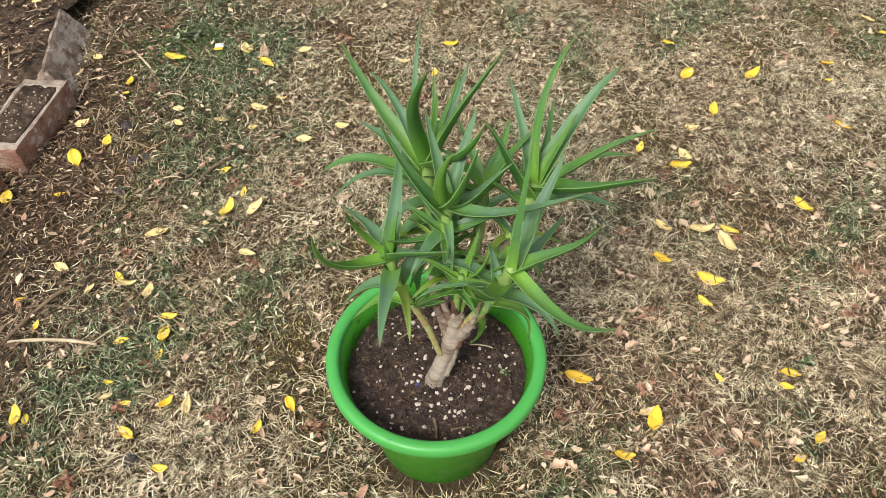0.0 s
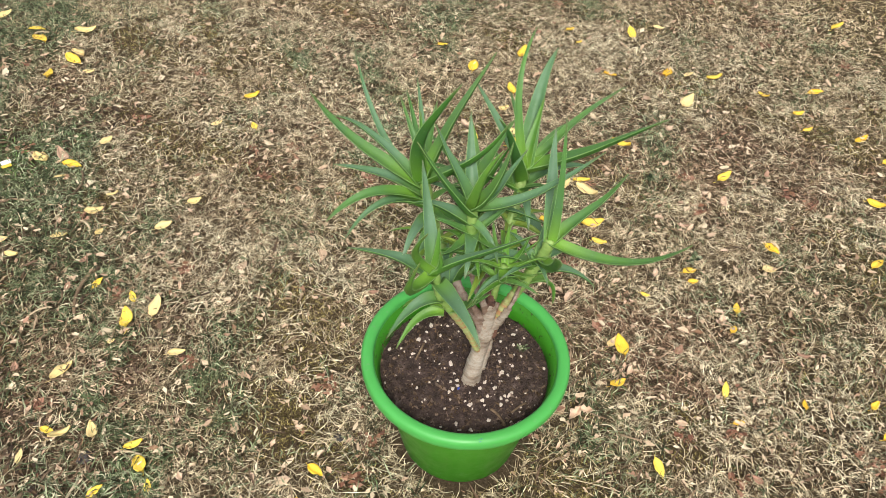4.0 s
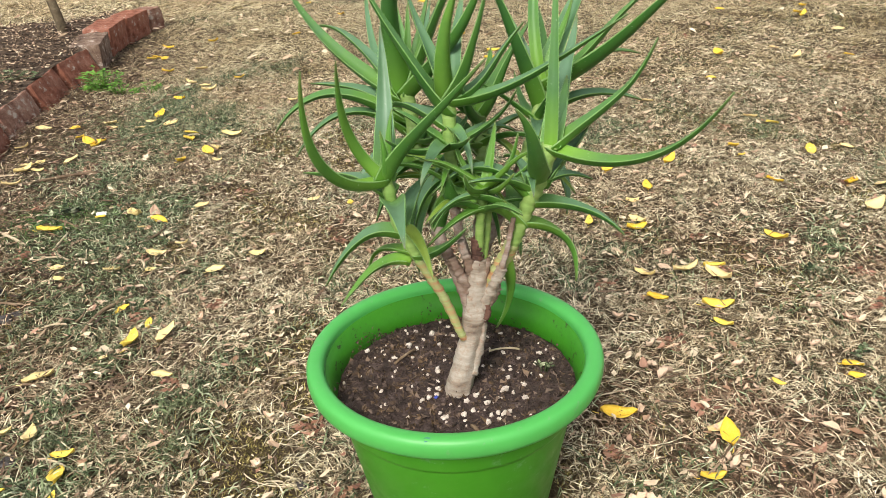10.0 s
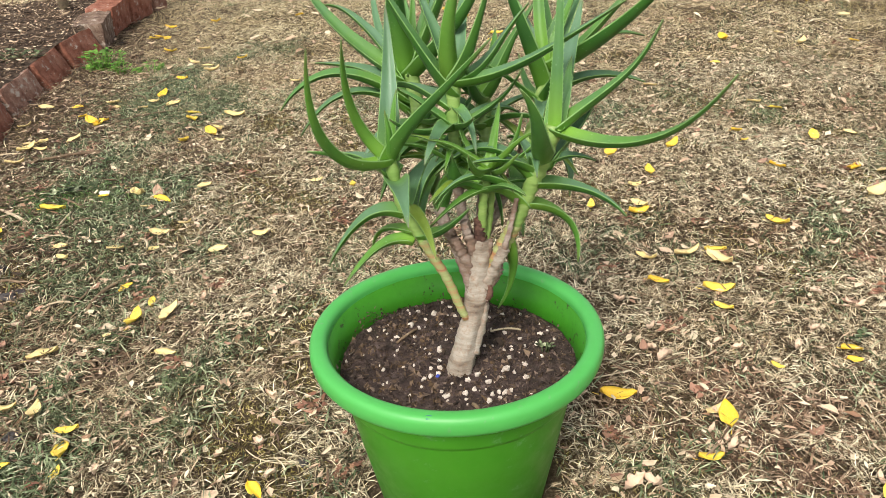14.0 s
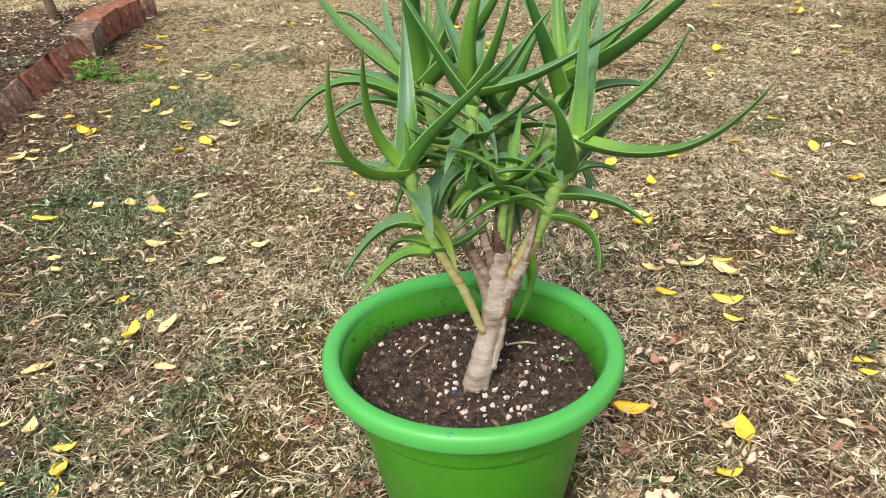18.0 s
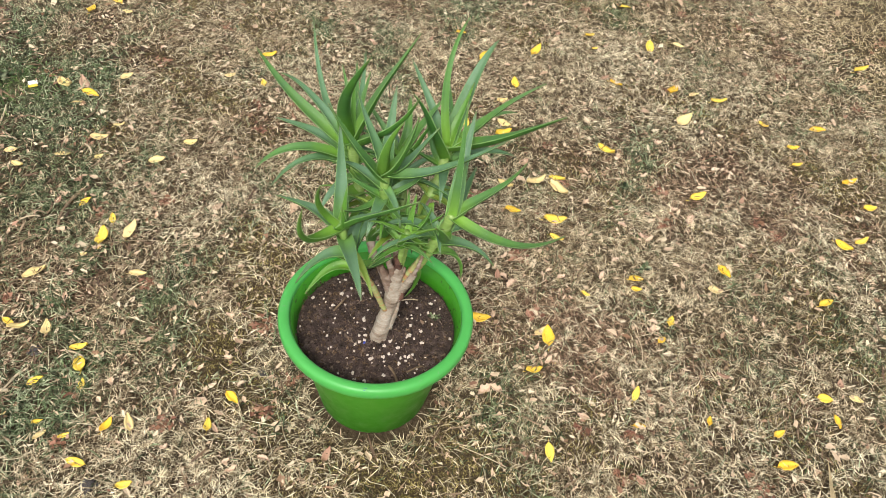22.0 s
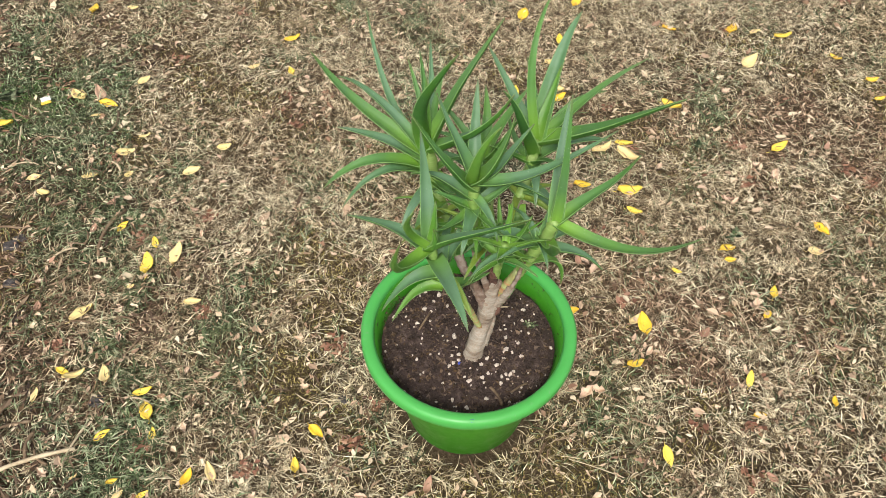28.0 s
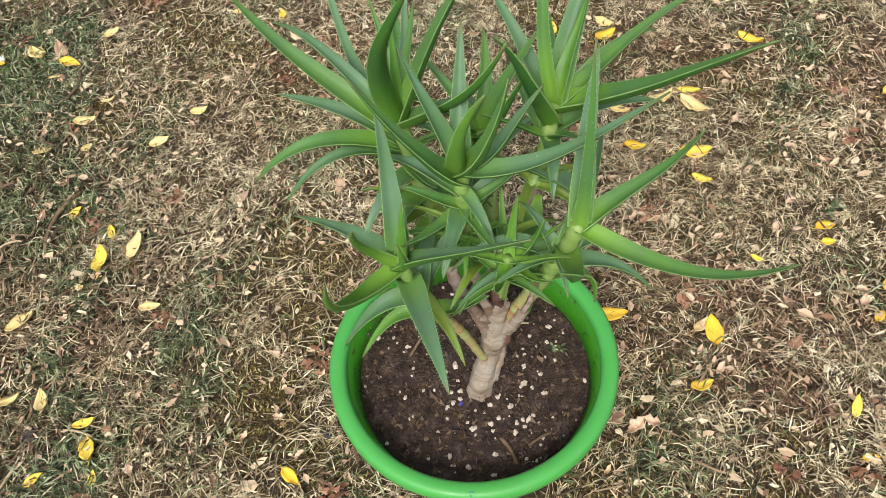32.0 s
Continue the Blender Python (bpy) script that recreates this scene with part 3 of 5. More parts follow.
def bed_z(x, y):
    """Height of the bed's soil, heaped against the backs of the bricks."""
    back = bed_front(y) - x
    crest = np.interp(y, [1.0, 1.56, 1.575, 1.84, 1.86, 1.98, 2.2, 2.23, 2.46, 2.48, 2.735, 2.76, 2.985, 3.01, 3.235, 3.25, 3.5, 3.52, 4.1], [0.042, 0.046, 0.070, 0.070, 0.050, 0.054, 0.056, 0.066, 0.066, 0.082, 0.082, 0.088, 0.088, 0.094, 0.094, 0.108, 0.106, 0.100, 0.085])
    k = np.clip((back - 0.10) / 0.12, 0, 1)
    rough = 0.006 * wobble(x, y, 60, 5) + 0.004 * wobble(x, y, 170, 8)
    return crest * (1 - k) + (ground_z(x - 0.06, y) + 0.012) * k + rough * np.clip(back / 0.03, 0, 1) + 0.002


def flakes(name, x, y, length, ratio, material, label, lift=0.35, surface=ground_z):
    """Small torn, curled flakes of dead leaf lying at all angles, each with its own ragged outline."""
    n = len(x)
    az, le = rng.uniform(0, 2 * np.pi, n), (length[0] + (length[1] - length[0]) * rng.random(n) ** 1.4)[:, None]
    w = le * rng.uniform(*ratio, (n, 1)) / 2
    cup = w * rng.uniform(-0.3, 0.7, (n, 1)) * np.array([0, 0, 1.0])
    p = np.stack([x, y, surface(x, y) + rng.uniform(0.004, 0.017, n)], -1)
    f = np.stack([np.cos(az), np.sin(az), rng.uniform(-lift, lift, n)], -1)
    s = np.stack([-np.sin(az), np.cos(az), rng.uniform(-lift, lift, n)], -1)

    def at(a, a2, side, side2, up):
        return p + f * le * rng.uniform(a, a2, (n, 1)) + s * w * rng.uniform(side, side2, (n, 1)) + up

    v = np.stack([at(-0.6, -0.4, -0.5, 0.5, 0), at(-0.34, -0.05, -1.5, -0.4, cup), at(-0.15, 0.1, -0.2, 0.2, 0), at(-0.34, -0.05, 0.4, 1.5, cup),
                  at(0.02, 0.34, -1.4, -0.15, cup), at(0.02, 0.34, 0.15, 1.4, cup), at(0.36, 0.62, -0.8, 0.8, le * 0.06 * np.array([0, 0, 1.0]))], 1).reshape(-1, 3)
    i = np.arange(n)[:, None] * 7
    tris = np.concatenate([i + [0, 2, 1], i + [0, 3, 2], i + [4, 2, 6], i + [2, 5, 6], i + [1, 2, 4], i + [2, 3, 5]])
    return tagged(array_mesh(name, v, [tris], material), label, "leaf litter", kind="stuff")


def litter():
    lawn_only = lambda x, y: ~in_bed(x, y) & (rng.random(len(x)) > 0.35 * bare_share(x, y))
    bed_only = lambda x, y: (x < bed_front(y) - 0.006) & (y < 4.12)
    x, y = scatter(17000, -1.2, 1.8, 0.2, 2.8, lawn_only)
    flakes("leaf_litter", x, y, (0.003, 0.017), (0.14, 0.55), LITTER, "small pale flakes of dead leaf strewn over the lawn")
    x, y = scatter(1700, -1.2, 1.8, 0.2, 2.8, lawn_only)
    flakes("leaf_litter", x, y, (0.010, 0.028), (0.22, 0.6), LITTER, "pale beige flakes of dead leaf strewn over the lawn")
    x, y = scatter(6500, -1.6, 4.8, 2.8, 8.4, lawn_only)
    flakes("leaf_litter", x, y, (0.008, 0.05), (0.18, 0.5), LITTER, "pale dead leaves strewn over the farther lawn")
    x, y = scatter(21000, -2.6, -0.6, 0.4, 4.2, bed_only)
    flakes("leaf_litter", x, y, (0.003, 0.018), (0.3, 0.7), LITTER, "pale chips and dead leaves on the garden bed", 0.35, bed_z)
    x, y = tufted(2600, -1.2, 1.8, 0.2, 2.8, lawn_only, 0.85)
    flakes("leaf_litter", x, y, (0.004, 0.016), (0.25, 0.8), RUSTBIT, "rusty crumbs of dead leaf among the grass")
    x, y = scatter(9000, -1.25, 1.8, 0.05, 3.2, lawn_only)
    flakes("twig_litter", x, y, (0.01, 0.05), (0.04, 0.1), TWIGBIT, "thin brown twig and bark bits on the lawn", 0.15)
    x, y = scatter(14000, -1.15, -0.3, 0.5, 3.6, lambda x, y: (rng.random(len(x)) < 0.12 + bare_share(x, y)) & ~in_bed(x, y))
    flakes("twig_litter", x, y, (0.006, 0.036), (0.05, 0.14), TWIGBIT, "brown twigs and bark strewn beside the garden bed", 0.2)
    x, y = scatter(13000, -1.15, -0.3, 0.5, 3.9, lambda x, y: (rng.random(len(x)) < 0.95 * bare_share(x, y)) & ~in_bed(x, y))
    flakes("bark_mulch", x, y, (0.006, 0.034), (0.10, 0.35), MULCHBIT, "dark bark crumbs strewn beside the garden bed", 0.25)
    x, y = scatter(26000, -2.6, -0.7, 0.4, 4.2, bed_only)
    flakes("bark_mulch", x, y, (0.008, 0.05), (0.06, 0.22), MULCHBIT, "brown bark mulch and twigs on the garden bed", 0.3, bed_z)
    x, y = scatter(6500, -2.6, -0.7, 0.4, 4.2, bed_only)
    flakes("twig_litter", x, y, (0.015, 0.07), (0.03, 0.10), TWIGBIT, "pale twigs and straw on the garden bed", 0.3, bed_z)


litter()


def fallen_leaf_mesh(name, material, curl, seed, torn=0.07, fold=0.10):
    """One pointed oval leaf, one metre long, with a folded midrib, a stalk and real thickness."""
    r = random.Random(seed)
    bm = bmesh.new()
    n = 8
    rows = []
    for i in range(n + 1):
        t = i / n
        w = 0.23 * math.sin(math.pi * t ** 0.8) ** 0.8 + 0.012
        lift = curl * (t - 0.5) ** 2 + 0.02 * math.sin(7 * t + seed)
        rows.append([(t - 0.5, s * w * r.uniform(1 - torn, 1 + torn), lift + abs(s) * (fold + 0.06 * r.random()) + torn * 0.15 * r.uniform(-1, 1)) for s in (-1, -0.5, 0, 0.5, 1)])
    top = [[bm.verts.new(c) for c in row] for row in rows]
    low = [[bm.verts.new((c[0], c[1], c[2] - 0.016)) for c in row] for row in rows]
    for i in range(n):
        for k in range(4):
            bm.faces.new((top[i][k], top[i + 1][k], top[i + 1][k + 1], top[i][k + 1]))
            bm.faces.new((low[i][k + 1], low[i + 1][k + 1], low[i + 1][k], low[i][k]))
        for k in (0, 4):
            bm.faces.new((top[i][k], low[i][k], low[i + 1][k], top[i + 1][k]))
    tube(bm, [Vector((-0.5, 0, 0.0)), Vector((-0.6, 0.02, 0.0)), Vector((-0.68, 0.05, 0.02))], [0.014, 0.011, 0.008], 5)
    bmesh.ops.recalc_face_normals(bm, faces=bm.faces)
    me = bpy.data.meshes.new(name)
    bm.to_mesh(me)
    bm.free()
    me.materials.append(material)
    me.polygons.foreach_set("use_smooth", [True] * len(me.polygons))
    return me


YELLOWS = [fallen_leaf_mesh("fallen_leaf", YELLOW, c, k) for k, c in enumerate((0.25, 0.5, -0.15))]
CREAMS = [fallen_leaf_mesh("fallen_leaf", CREAM, c, k + 5) for k, c in enumerate((0.3, 0.6))]
BROWNS = [fallen_leaf_mesh("fallen_leaf", BROWNLEAF, c, k + 9) for k, c in enumerate((0.6, 0.9))]
DEADS = [fallen_leaf_mesh("fallen_leaf", PINKLEAF, c, k + 20, 0.45, 0.35) for k, c in enumerate((0.9, 1.3, -0.5, 0.6))]
pick = random.Random(4)


def fallen_leaves(kind, rows):
    """Rows of x, y, turn in degrees and length in millimetres."""
    meshes, label, group = {
        "yellow": (YELLOWS, "bright yellow fallen leaf lying on the dry grass", "yellow fallen leaves"),
        "cream": (CREAMS, "pale cream-yellow fallen leaf on the dry grass", "cream fallen leaves"),
        "dead": (DEADS, "curled pinkish-beige dead leaf on the grass", "dead fallen leaves"),
        "brown": (BROWNS, "curled reddish-brown dead leaf on the grass", "brown fallen leaves"),
    }[kind]
    for x, y, turn, mm in rows:
        ob = new("fallen_leaf", pick.choice(meshes))
        s = mm / 1000 * (0.62 if kind == "dead" else 1.0)
        ob.matrix_world = pose(x, y, float(ground_z(x, y)) + 0.011, pick.uniform(-16, 16), pick.uniform(-14, 14), turn) @ Matrix.Diagonal((s, s * pick.uniform(0.85, 1.2), s, 1))
        tagged(ob, label, "leaf", group)


def strewn(kind, rows, label):
    """Lesser fallen leaves joined into one piece of litter."""
    bm = bmesh.new()
    for x, y, turn, mm in rows:
        old = len(bm.verts)
        bm.from_mesh(pick.choice(kind))
        bm.verts.ensure_lookup_table()
        s = mm / 1000
        m = pose(x, y, float(ground_z(x, y)) + 0.011, pick.uniform(-16, 16), pick.uniform(-14, 14), turn) @ Matrix.Diagonal((s, s * pick.uniform(0.85, 1.2), s, 1))
        for v in bm.verts[old:]:
            v.co = m @ v.co
    tagged(link_mesh("leaf_litter", bm, kind[0].materials[0]), label, "leaf litter", kind="stuff")


fallen_leaves("yellow", [
    (-0.677, 1.699, -4, 52), (-0.765, 1.607, 88, 32), (-0.761, 1.564, 30, 25), (-0.765, 1.394, 88, 34), (-0.817, 1.335, -59, 52), (-0.82, 1.227, 10, 24),
    (-0.456, 1.177, 72, 51), (-0.432, 1.229, 88, 29), (-0.483, 1.296, 26, 28), (-0.448, 1.681, -33, 42), (0.006, 1.754, -4, 40), (-0.034, 1.632, 87, 36),
    (0.548, 1.744, -4, 30), (0.571, 1.616, 51, 48), (0.919, 1.657, 11, 36), (0.903, 1.591, -4, 20), (0.724, 1.612, 34, 49), (0.603, 1.48, 75, 43),
    (0.878, 1.421, -30, 36), (1.021, 1.354, 37, 47), (0.489, 1.293, 16, 53), (0.416, 1.352, 64, 31),
])
fallen_leaves("yellow", [
    (1.068, 1.567, 64, 50), (0.717, 1.169, -64, 49), (0.554, 1.105, -41, 39), (0.407, 1.033, -25, 36), (1.105, 1.781, -4, 37), (-0.759, 0.888, 77, 23),
    (-0.593, 0.853, 14, 30), (-0.516, 0.906, -5, 33), (-0.518, 0.867, 94, 44), (-0.517, 0.821, 71, 23), (-0.591, 0.764, -5, 19), (-0.551, 0.724, 7, 20),
    (-0.482, 0.723, 45, 30), (-0.531, 0.664, -38, 38), (-0.321, 0.672, 75, 30), (-0.271, 0.718, -63, 31), (-0.464, 0.602, -5, 27), (-0.713, 0.694, 104, 24),
    (-0.636, 1.003, -45, 27), (0.487, 0.979, -18, 52), (0.467, 0.926, -52, 33), (0.217, 0.765, -17, 50),
])
fallen_leaves("yellow", [
    (0.581, 0.77, -5, 37), (0.567, 0.745, -17, 24), (0.457, 0.763, -44, 20), (0.335, 0.683, 72, 46), (0.274, 0.617, -5, 34), (0.592, 0.646, 46, 34),
    (0.551, 0.611, 23, 25), (0.851, 0.961, 7, 47), (0.782, 0.737, -81, 37), (0.438, 0.514, 47, 32), (-0.75, 2.493, -21, 36), (-0.721, 2.393, 48, 30),
    (-0.684, 2.321, -54, 58), (-0.662, 2.303, 46, 39), (-0.654, 2.331, -21, 30), (-0.521, 3.106, 21, 45), (-0.457, 2.698, -22, 39), (-0.58, 3.393, -24, 43),
    (-0.6, 3.371, 24, 40), (-0.507, 2.532, 64, 53), (-0.405, 2.306, -21, 40), (-0.408, 2.249, -71, 58),
])
fallen_leaves("yellow", [
    (-0.366, 3.6, -24, 46), (-0.351, 2.105, -65, 58), (1.354, 2.484, -98, 58), (1.176, 2.221, -22, 31), (1.986, 2.953, -26, 52), (1.97, 2.908, 39, 58),
    (1.723, 2.298, -23, 32), (1.753, 3.175, -26, 37), (-0.421, 2.066, 69, 49), (0.63, 0.3, -17, 37), (0.78, 0.35, -99, 27), (0.65, 0.36, 10, 31),
    (0.79, 0.4, -28, 31), (0.54, 0.42, 49, 25), (0.41, 0.45, -16, 25), (0.23, 0.45, -106, 36), (0.95, 0.6, 5, 39), (-0.73, 0.7, 101, 39),
    (1.1, 0.73, -63, 42), (1.15, 0.73, 6, 41), (1.25, 0.82, -14, 35), (1.26, 0.91, -2, 43),
])
fallen_leaves("yellow", [
    (-0.81, 0.95, 28, 19), (1.17, 1, -14, 27), (1.2, 1.06, -14, 34), (1.32, 1.11, -30, 40), (1.18, 1.16, -82, 33), (-0.93, 1.22, 103, 44),
    (1.12, 1.28, -21, 43), (1.64, 1.32, 1, 50), (1.68, 2.03, -16, 31), (2.08, 2.48, -16, 37), (2.35, 4.02, -17, 49), (1.61, 4.24, -17, 49),
    (-0.36, 5.04, -17, 47), (0.63, 5.29, -17, 50), (-0.13, 5.65, -17, 50),
])
fallen_leaves("cream", [
    (-0.503, 1.727, -67, 54), (-0.835, 1.455, 12, 37), (-0.399, 1.182, 56, 49), (-0.588, 1.114, 24, 48), (-0.627, 1.503, -4, 28), (-0.614, 1.449, -41, 32),
    (-0.521, 1.461, -5, 33), (-0.441, 1.505, -4, 39), (-0.323, 1.394, -5, 38), (-0.243, 1.439, -5, 31), (-0.447, 1.436, 41, 24), (-0.359, 1.733, 29, 35),
    (-0.109, 1.686, -4, 28), (-0.479, 1.65, -4, 24), (-0.87, 1.706, -32, 34), (1.08, 1.845, -60, 40), (1.156, 1.554, -22, 35), (1.069, 1.324, -5, 29),
    (0.51, 1.325, -62, 40), (0.5, 1.108, 2, 49), (0.541, 1.069, -72, 58), (0.425, 1.116, -53, 40),
])
fallen_leaves("cream", [
    (0.975, 1.228, 19, 56), (0.538, 1.418, 10, 34), (-0.685, 0.973, 65, 28), (-0.571, 0.965, 83, 37), (-0.62, 0.985, 9, 38), (-0.399, 1.058, -5, 33),
    (-0.447, 0.717, 92, 37), (-0.646, 0.796, 21, 14), (-0.588, 0.736, 34, 26), (0.323, 0.696, 21, 30), (0.73, 0.696, -17, 36), (-0.754, 1.027, -27, 35),
    (-0.393, 1.54, -4, 26), (-0.495, 1.141, -5, 14), (-0.843, 2.517, 17, 46), (-0.637, 2.444, -21, 35), (-0.868, 2.349, 15, 37), (-0.822, 2.141, 46, 55),
    (-0.786, 2.128, 13, 31), (-0.556, 2.419, -21, 31), (-0.527, 2.466, -21, 36), (-0.365, 2.778, 18, 53),
])
fallen_leaves("cream", [
    (-0.4, 3.101, -23, 49), (-0.334, 2.132, -72, 58), (-0.329, 2.037, -20, 27), (-0.292, 2.237, -4, 55), (-0.101, 2.528, -22, 33), (1.564, 2.483, -24, 34),
    (1.554, 2.337, 36, 58), (1.923, 2.624, -25, 39), (0.892, 2.082, -22, 38), (0.85, 0.38, -58, 27), (-1.06, 1.88, -1, 30),
])

fold = random.Random(17)


def dead_leaves(places):
    """Curled dead leaves, singly or in twos and threes."""
    for x, y in places:
        for _ in range(fold.choice((1, 1, 2))):
            fallen_leaves("dead", [(x + fold.uniform(-0.016, 0.016), y + fold.uniform(-0.016, 0.016), fold.uniform(0, 360), fold.uniform(12, 25))])


fallen_leaves("dead", [
    (0.422, 1.395, -43, 49), (0.856, 1.161, -5, 35), (0.319, 0.829, 18, 45), (0.54, 0.632, 47, 43), (0.169, 0.604, 16, 49),
    (0.192, 0.598, -50, 37), (0.309, 0.628, 25, 32), (0.32, 0.996, -32, 29), (0.792, 0.898, 40, 46), (0.631, 0.926, -47, 30),
    (0.666, 0.867, 7, 33), (0.51, 0.795, 34, 33), (0.549, 0.623, -56, 27), (-0.313, 0.797, 32, 25), (-0.261, 0.803, -27, 25),
    (-0.295, 0.58, 6, 35), (-0.242, 0.583, -35, 35), (0.124, 0.964, 8, 22), (0.763, 1.06, -5, 28), (0.579, 1.013, 28, 31),
])
fallen_leaves("dead", [
    (0.311, 0.853, -66, 30), (0.107, 0.565, 26, 25), (0.411, 0.844, 7, 24), (0.688, 0.781, -46, 23), (-0.447, 1.67, -4, 14),
    (-0.656, 1.059, 39, 27), (-0.731, 1.087, 9, 31), (-0.536, 1.034, 82, 32), (-0.439, 0.918, 47, 23), (-0.201, 1.02, 8, 22),
    (-0.243, 0.901, -28, 27), (-0.394, 0.651, 6, 23), (-0.365, 0.755, 66, 22), (-0.689, 0.818, -56, 33), (-0.467, 0.81, 88, 28),
    (0.564, 0.831, -5, 26), (0.333, 0.904, 18, 28), (0.773, 0.937, -19, 25),
])
dead_leaves([(0.65, 0.88), (0.54, 0.63), (0.60, 0.48), (0.65, 0.48), (0.31, 0.63), (0.33, 0.57), (0.65, 0.65), (0.78, 0.61), (0.79, 0.90), (0.67, 0.98), (-0.51, 1.09), (-0.65, 1.23), (-0.53, 1.08), (-0.65, 1.06), (-0.62, 0.91), (-0.25, 0.74), (0.47, 1.16), (0.41, 0.76), (0.62, 0.92), (0.62, 0.98)])
strewn(DEADS, [(fold.uniform(-0.9, 1.5), fold.uniform(0.3, 3.2), fold.uniform(0, 360), fold.uniform(8, 18)) for _ in range(95)], "small curled beige dead leaves strewn over the grass")
fallen_leaves("brown", [
    (0.42, 0.62, 20, 30), (0.66, 0.88, 130, 26), (0.30, 0.86, 70, 24), (-0.14, 0.56, 50, 30), (0.86, 1.45, 10, 28), (-0.66, 1.16, 80, 26),
    (0.62, 0.50, 140, 26), (-0.36, 0.52, 20, 26), (0.12, 1.35, 60, 22), (-0.46, 1.72, 100, 46), (0.95, 0.92, 40, 24), (0.50, 1.18, 20, 26),
])
fallen_leaves("cream", [(-0.38, 2.84, 0, 38), (-0.36, 2.78, 37, 41), (-0.43, 2.90, 148, 44), (-0.65, 2.50, 153, 47), (-0.71, 2.18, 52, 50), (-0.82, 2.18, 25, 38), (-0.79, 2.19, 72, 41), (-0.83, 2.04, 13, 44), (-0.47, 2.42, 28, 47)])
scraps = random.Random(12)
strewn(BROWNS, [(scraps.uniform(-0.9, 1.6), scraps.uniform(0.3, 2.6), scraps.uniform(0, 360), scraps.uniform(12, 24)) for _ in range(50)], "small reddish-brown dead leaves strewn over the grass")
strewn(YELLOWS, [(scraps.uniform(-0.6, 3.4), scraps.uniform(2.7, 6.5), scraps.uniform(0, 360), scraps.uniform(32, 50)) for _ in range(90)], "yellow fallen leaves on the far lawn")


# ---- sticks, stones and weeds on the lawn ----
def stick(a, b, r, material, label, bow=0.006):
    """A broken stick that lies between two places of the lawn."""
    a, b = (Vector((x, y, float(ground_z(x, y)) + r + 0.006)) for x, y in (a, b))
    c = (a + b) / 2
    side = Vector((-(b - a).y, (b - a).x, 0)).normalized()
    bm = bmesh.new()
    pts = bezier(a - c, side * bow + Vector((0, 0, 0.003)), b - c, 10)
    tube(bm, pts, [r * (0.75 + 0.35 * abs(noise.noise(p * 40))) for p in pts], 7, 0.3)
    ob = link_mesh("stick", bm, material)
    ob.location = c
    return tagged(ob, label, "stick", "sticks on the lawn")


stick((-0.792, 1.737), (-0.715, 1.640), 0.004, PALETWIG, "bleached broken stick on the grass", 0.001)
stick((-0.81, 0.842), (-0.73, 0.980), 0.0045, TWIG, "long brown stick on the littered grass", 0.006)
stick((-0.662, 0.826), (-0.612, 0.886), 0.0024, PALETWIG, "thin pale twig on the littered grass", 0.002)
stick((-0.79, 0.934), (-0.697, 0.928), 0.0032, TWIG, "brown stick on the littered grass", 0.003)
stick((-0.80, 0.853), (-0.637, 0.847), 0.0042, PALETWIG, "pale dry stick on the grass")
stick((-0.71, 1.79), (-0.62, 1.70), 0.0025, TWIG, "thin grey twig in the green tuft")
stick((-0.54, 1.24), (-0.47, 1.34), 0.004, TWIG, "dark crooked twig on the lawn", 0.014)
stick((-0.470, 1.580), (-0.434, 1.650), 0.0035, TWIG, "dark crooked twig on the lawn", -0.012)
stick((-0.712, 0.858), (-0.694, 0.905), 0.004, TWIG, "brown stick on the littered grass")
stick((-0.80, 2.03), (-0.62, 2.06), 0.0045, TWIG, "brown stick by the brick edging")
stick((-0.66, 2.27), (-0.46, 2.36), 0.003, TWIG, "thin brown stick by the brick edging", 0.02)
stick((-0.95, 2.10), (-0.83, 2.12), 0.003, PALETWIG, "pale straw-coloured stick by the edging")
stick((-0.56, 2.62), (-0.40, 2.86), 0.004, TWIG, "brown stick on the lawn")
stick((0.62, 0.67), (0.65, 0.57), 0.0012, TWIG, "thin reddish-brown stalk on the grass", 0.02)
stick((0.51, 0.65), (0.46, 0.55), 0.0011, PALETWIG, "thin pale stalk on the grass", 0.015)
twigs = random.Random(21)
for _ in range(46):
    x, y, a, l = twigs.uniform(-0.9, -0.35), twigs.uniform(0.5, 2.9), twigs.uniform(0, 6.28), twigs.uniform(0.03, 0.09)
    stick((x, y), (x + l * math.cos(a), y + l * math.sin(a)), twigs.uniform(0.0012, 0.003), twigs.choice((TWIG, TWIG, PALETWIG)), "thin broken twig on the lawn", twigs.uniform(-0.008, 0.008))
for _ in range(30):
    x, y, a, l = twigs.uniform(-0.3, 1.4), twigs.uniform(0.4, 2.3), twigs.uniform(0, 6.28), twigs.uniform(0.04, 0.11)
    stick((x, y), (x + l * math.cos(a), y + l * math.sin(a)), twigs.uniform(0.0008, 0.0016), twigs.choice((TWIG, PALETWIG, PALETWIG)), "dry stalk lying on the grass", twigs.uniform(-0.015, 0.015))


def stone(x, y, size, label):
    bm = bmesh.new()
    bmesh.ops.create_icosphere(bm, subdivisions=3, radius=1)
    for v in bm.verts:
        v.co *= 1 + 0.45 * noise.noise(v.co * 1.3 + Vector((x * 9, y * 9, 0)))
        v.co = Vector((v.co.x * size, v.co.y * size * 0.75, v.co.z * size * 0.5))
    ob = link_mesh("stone", bm, STONE)
    ob.matrix_world = pose(x, y, float(ground_z(x, y)) + size * 0.28, 0, 0, 300 * x)
    return tagged(ob, label, "stone", "stones on the lawn")


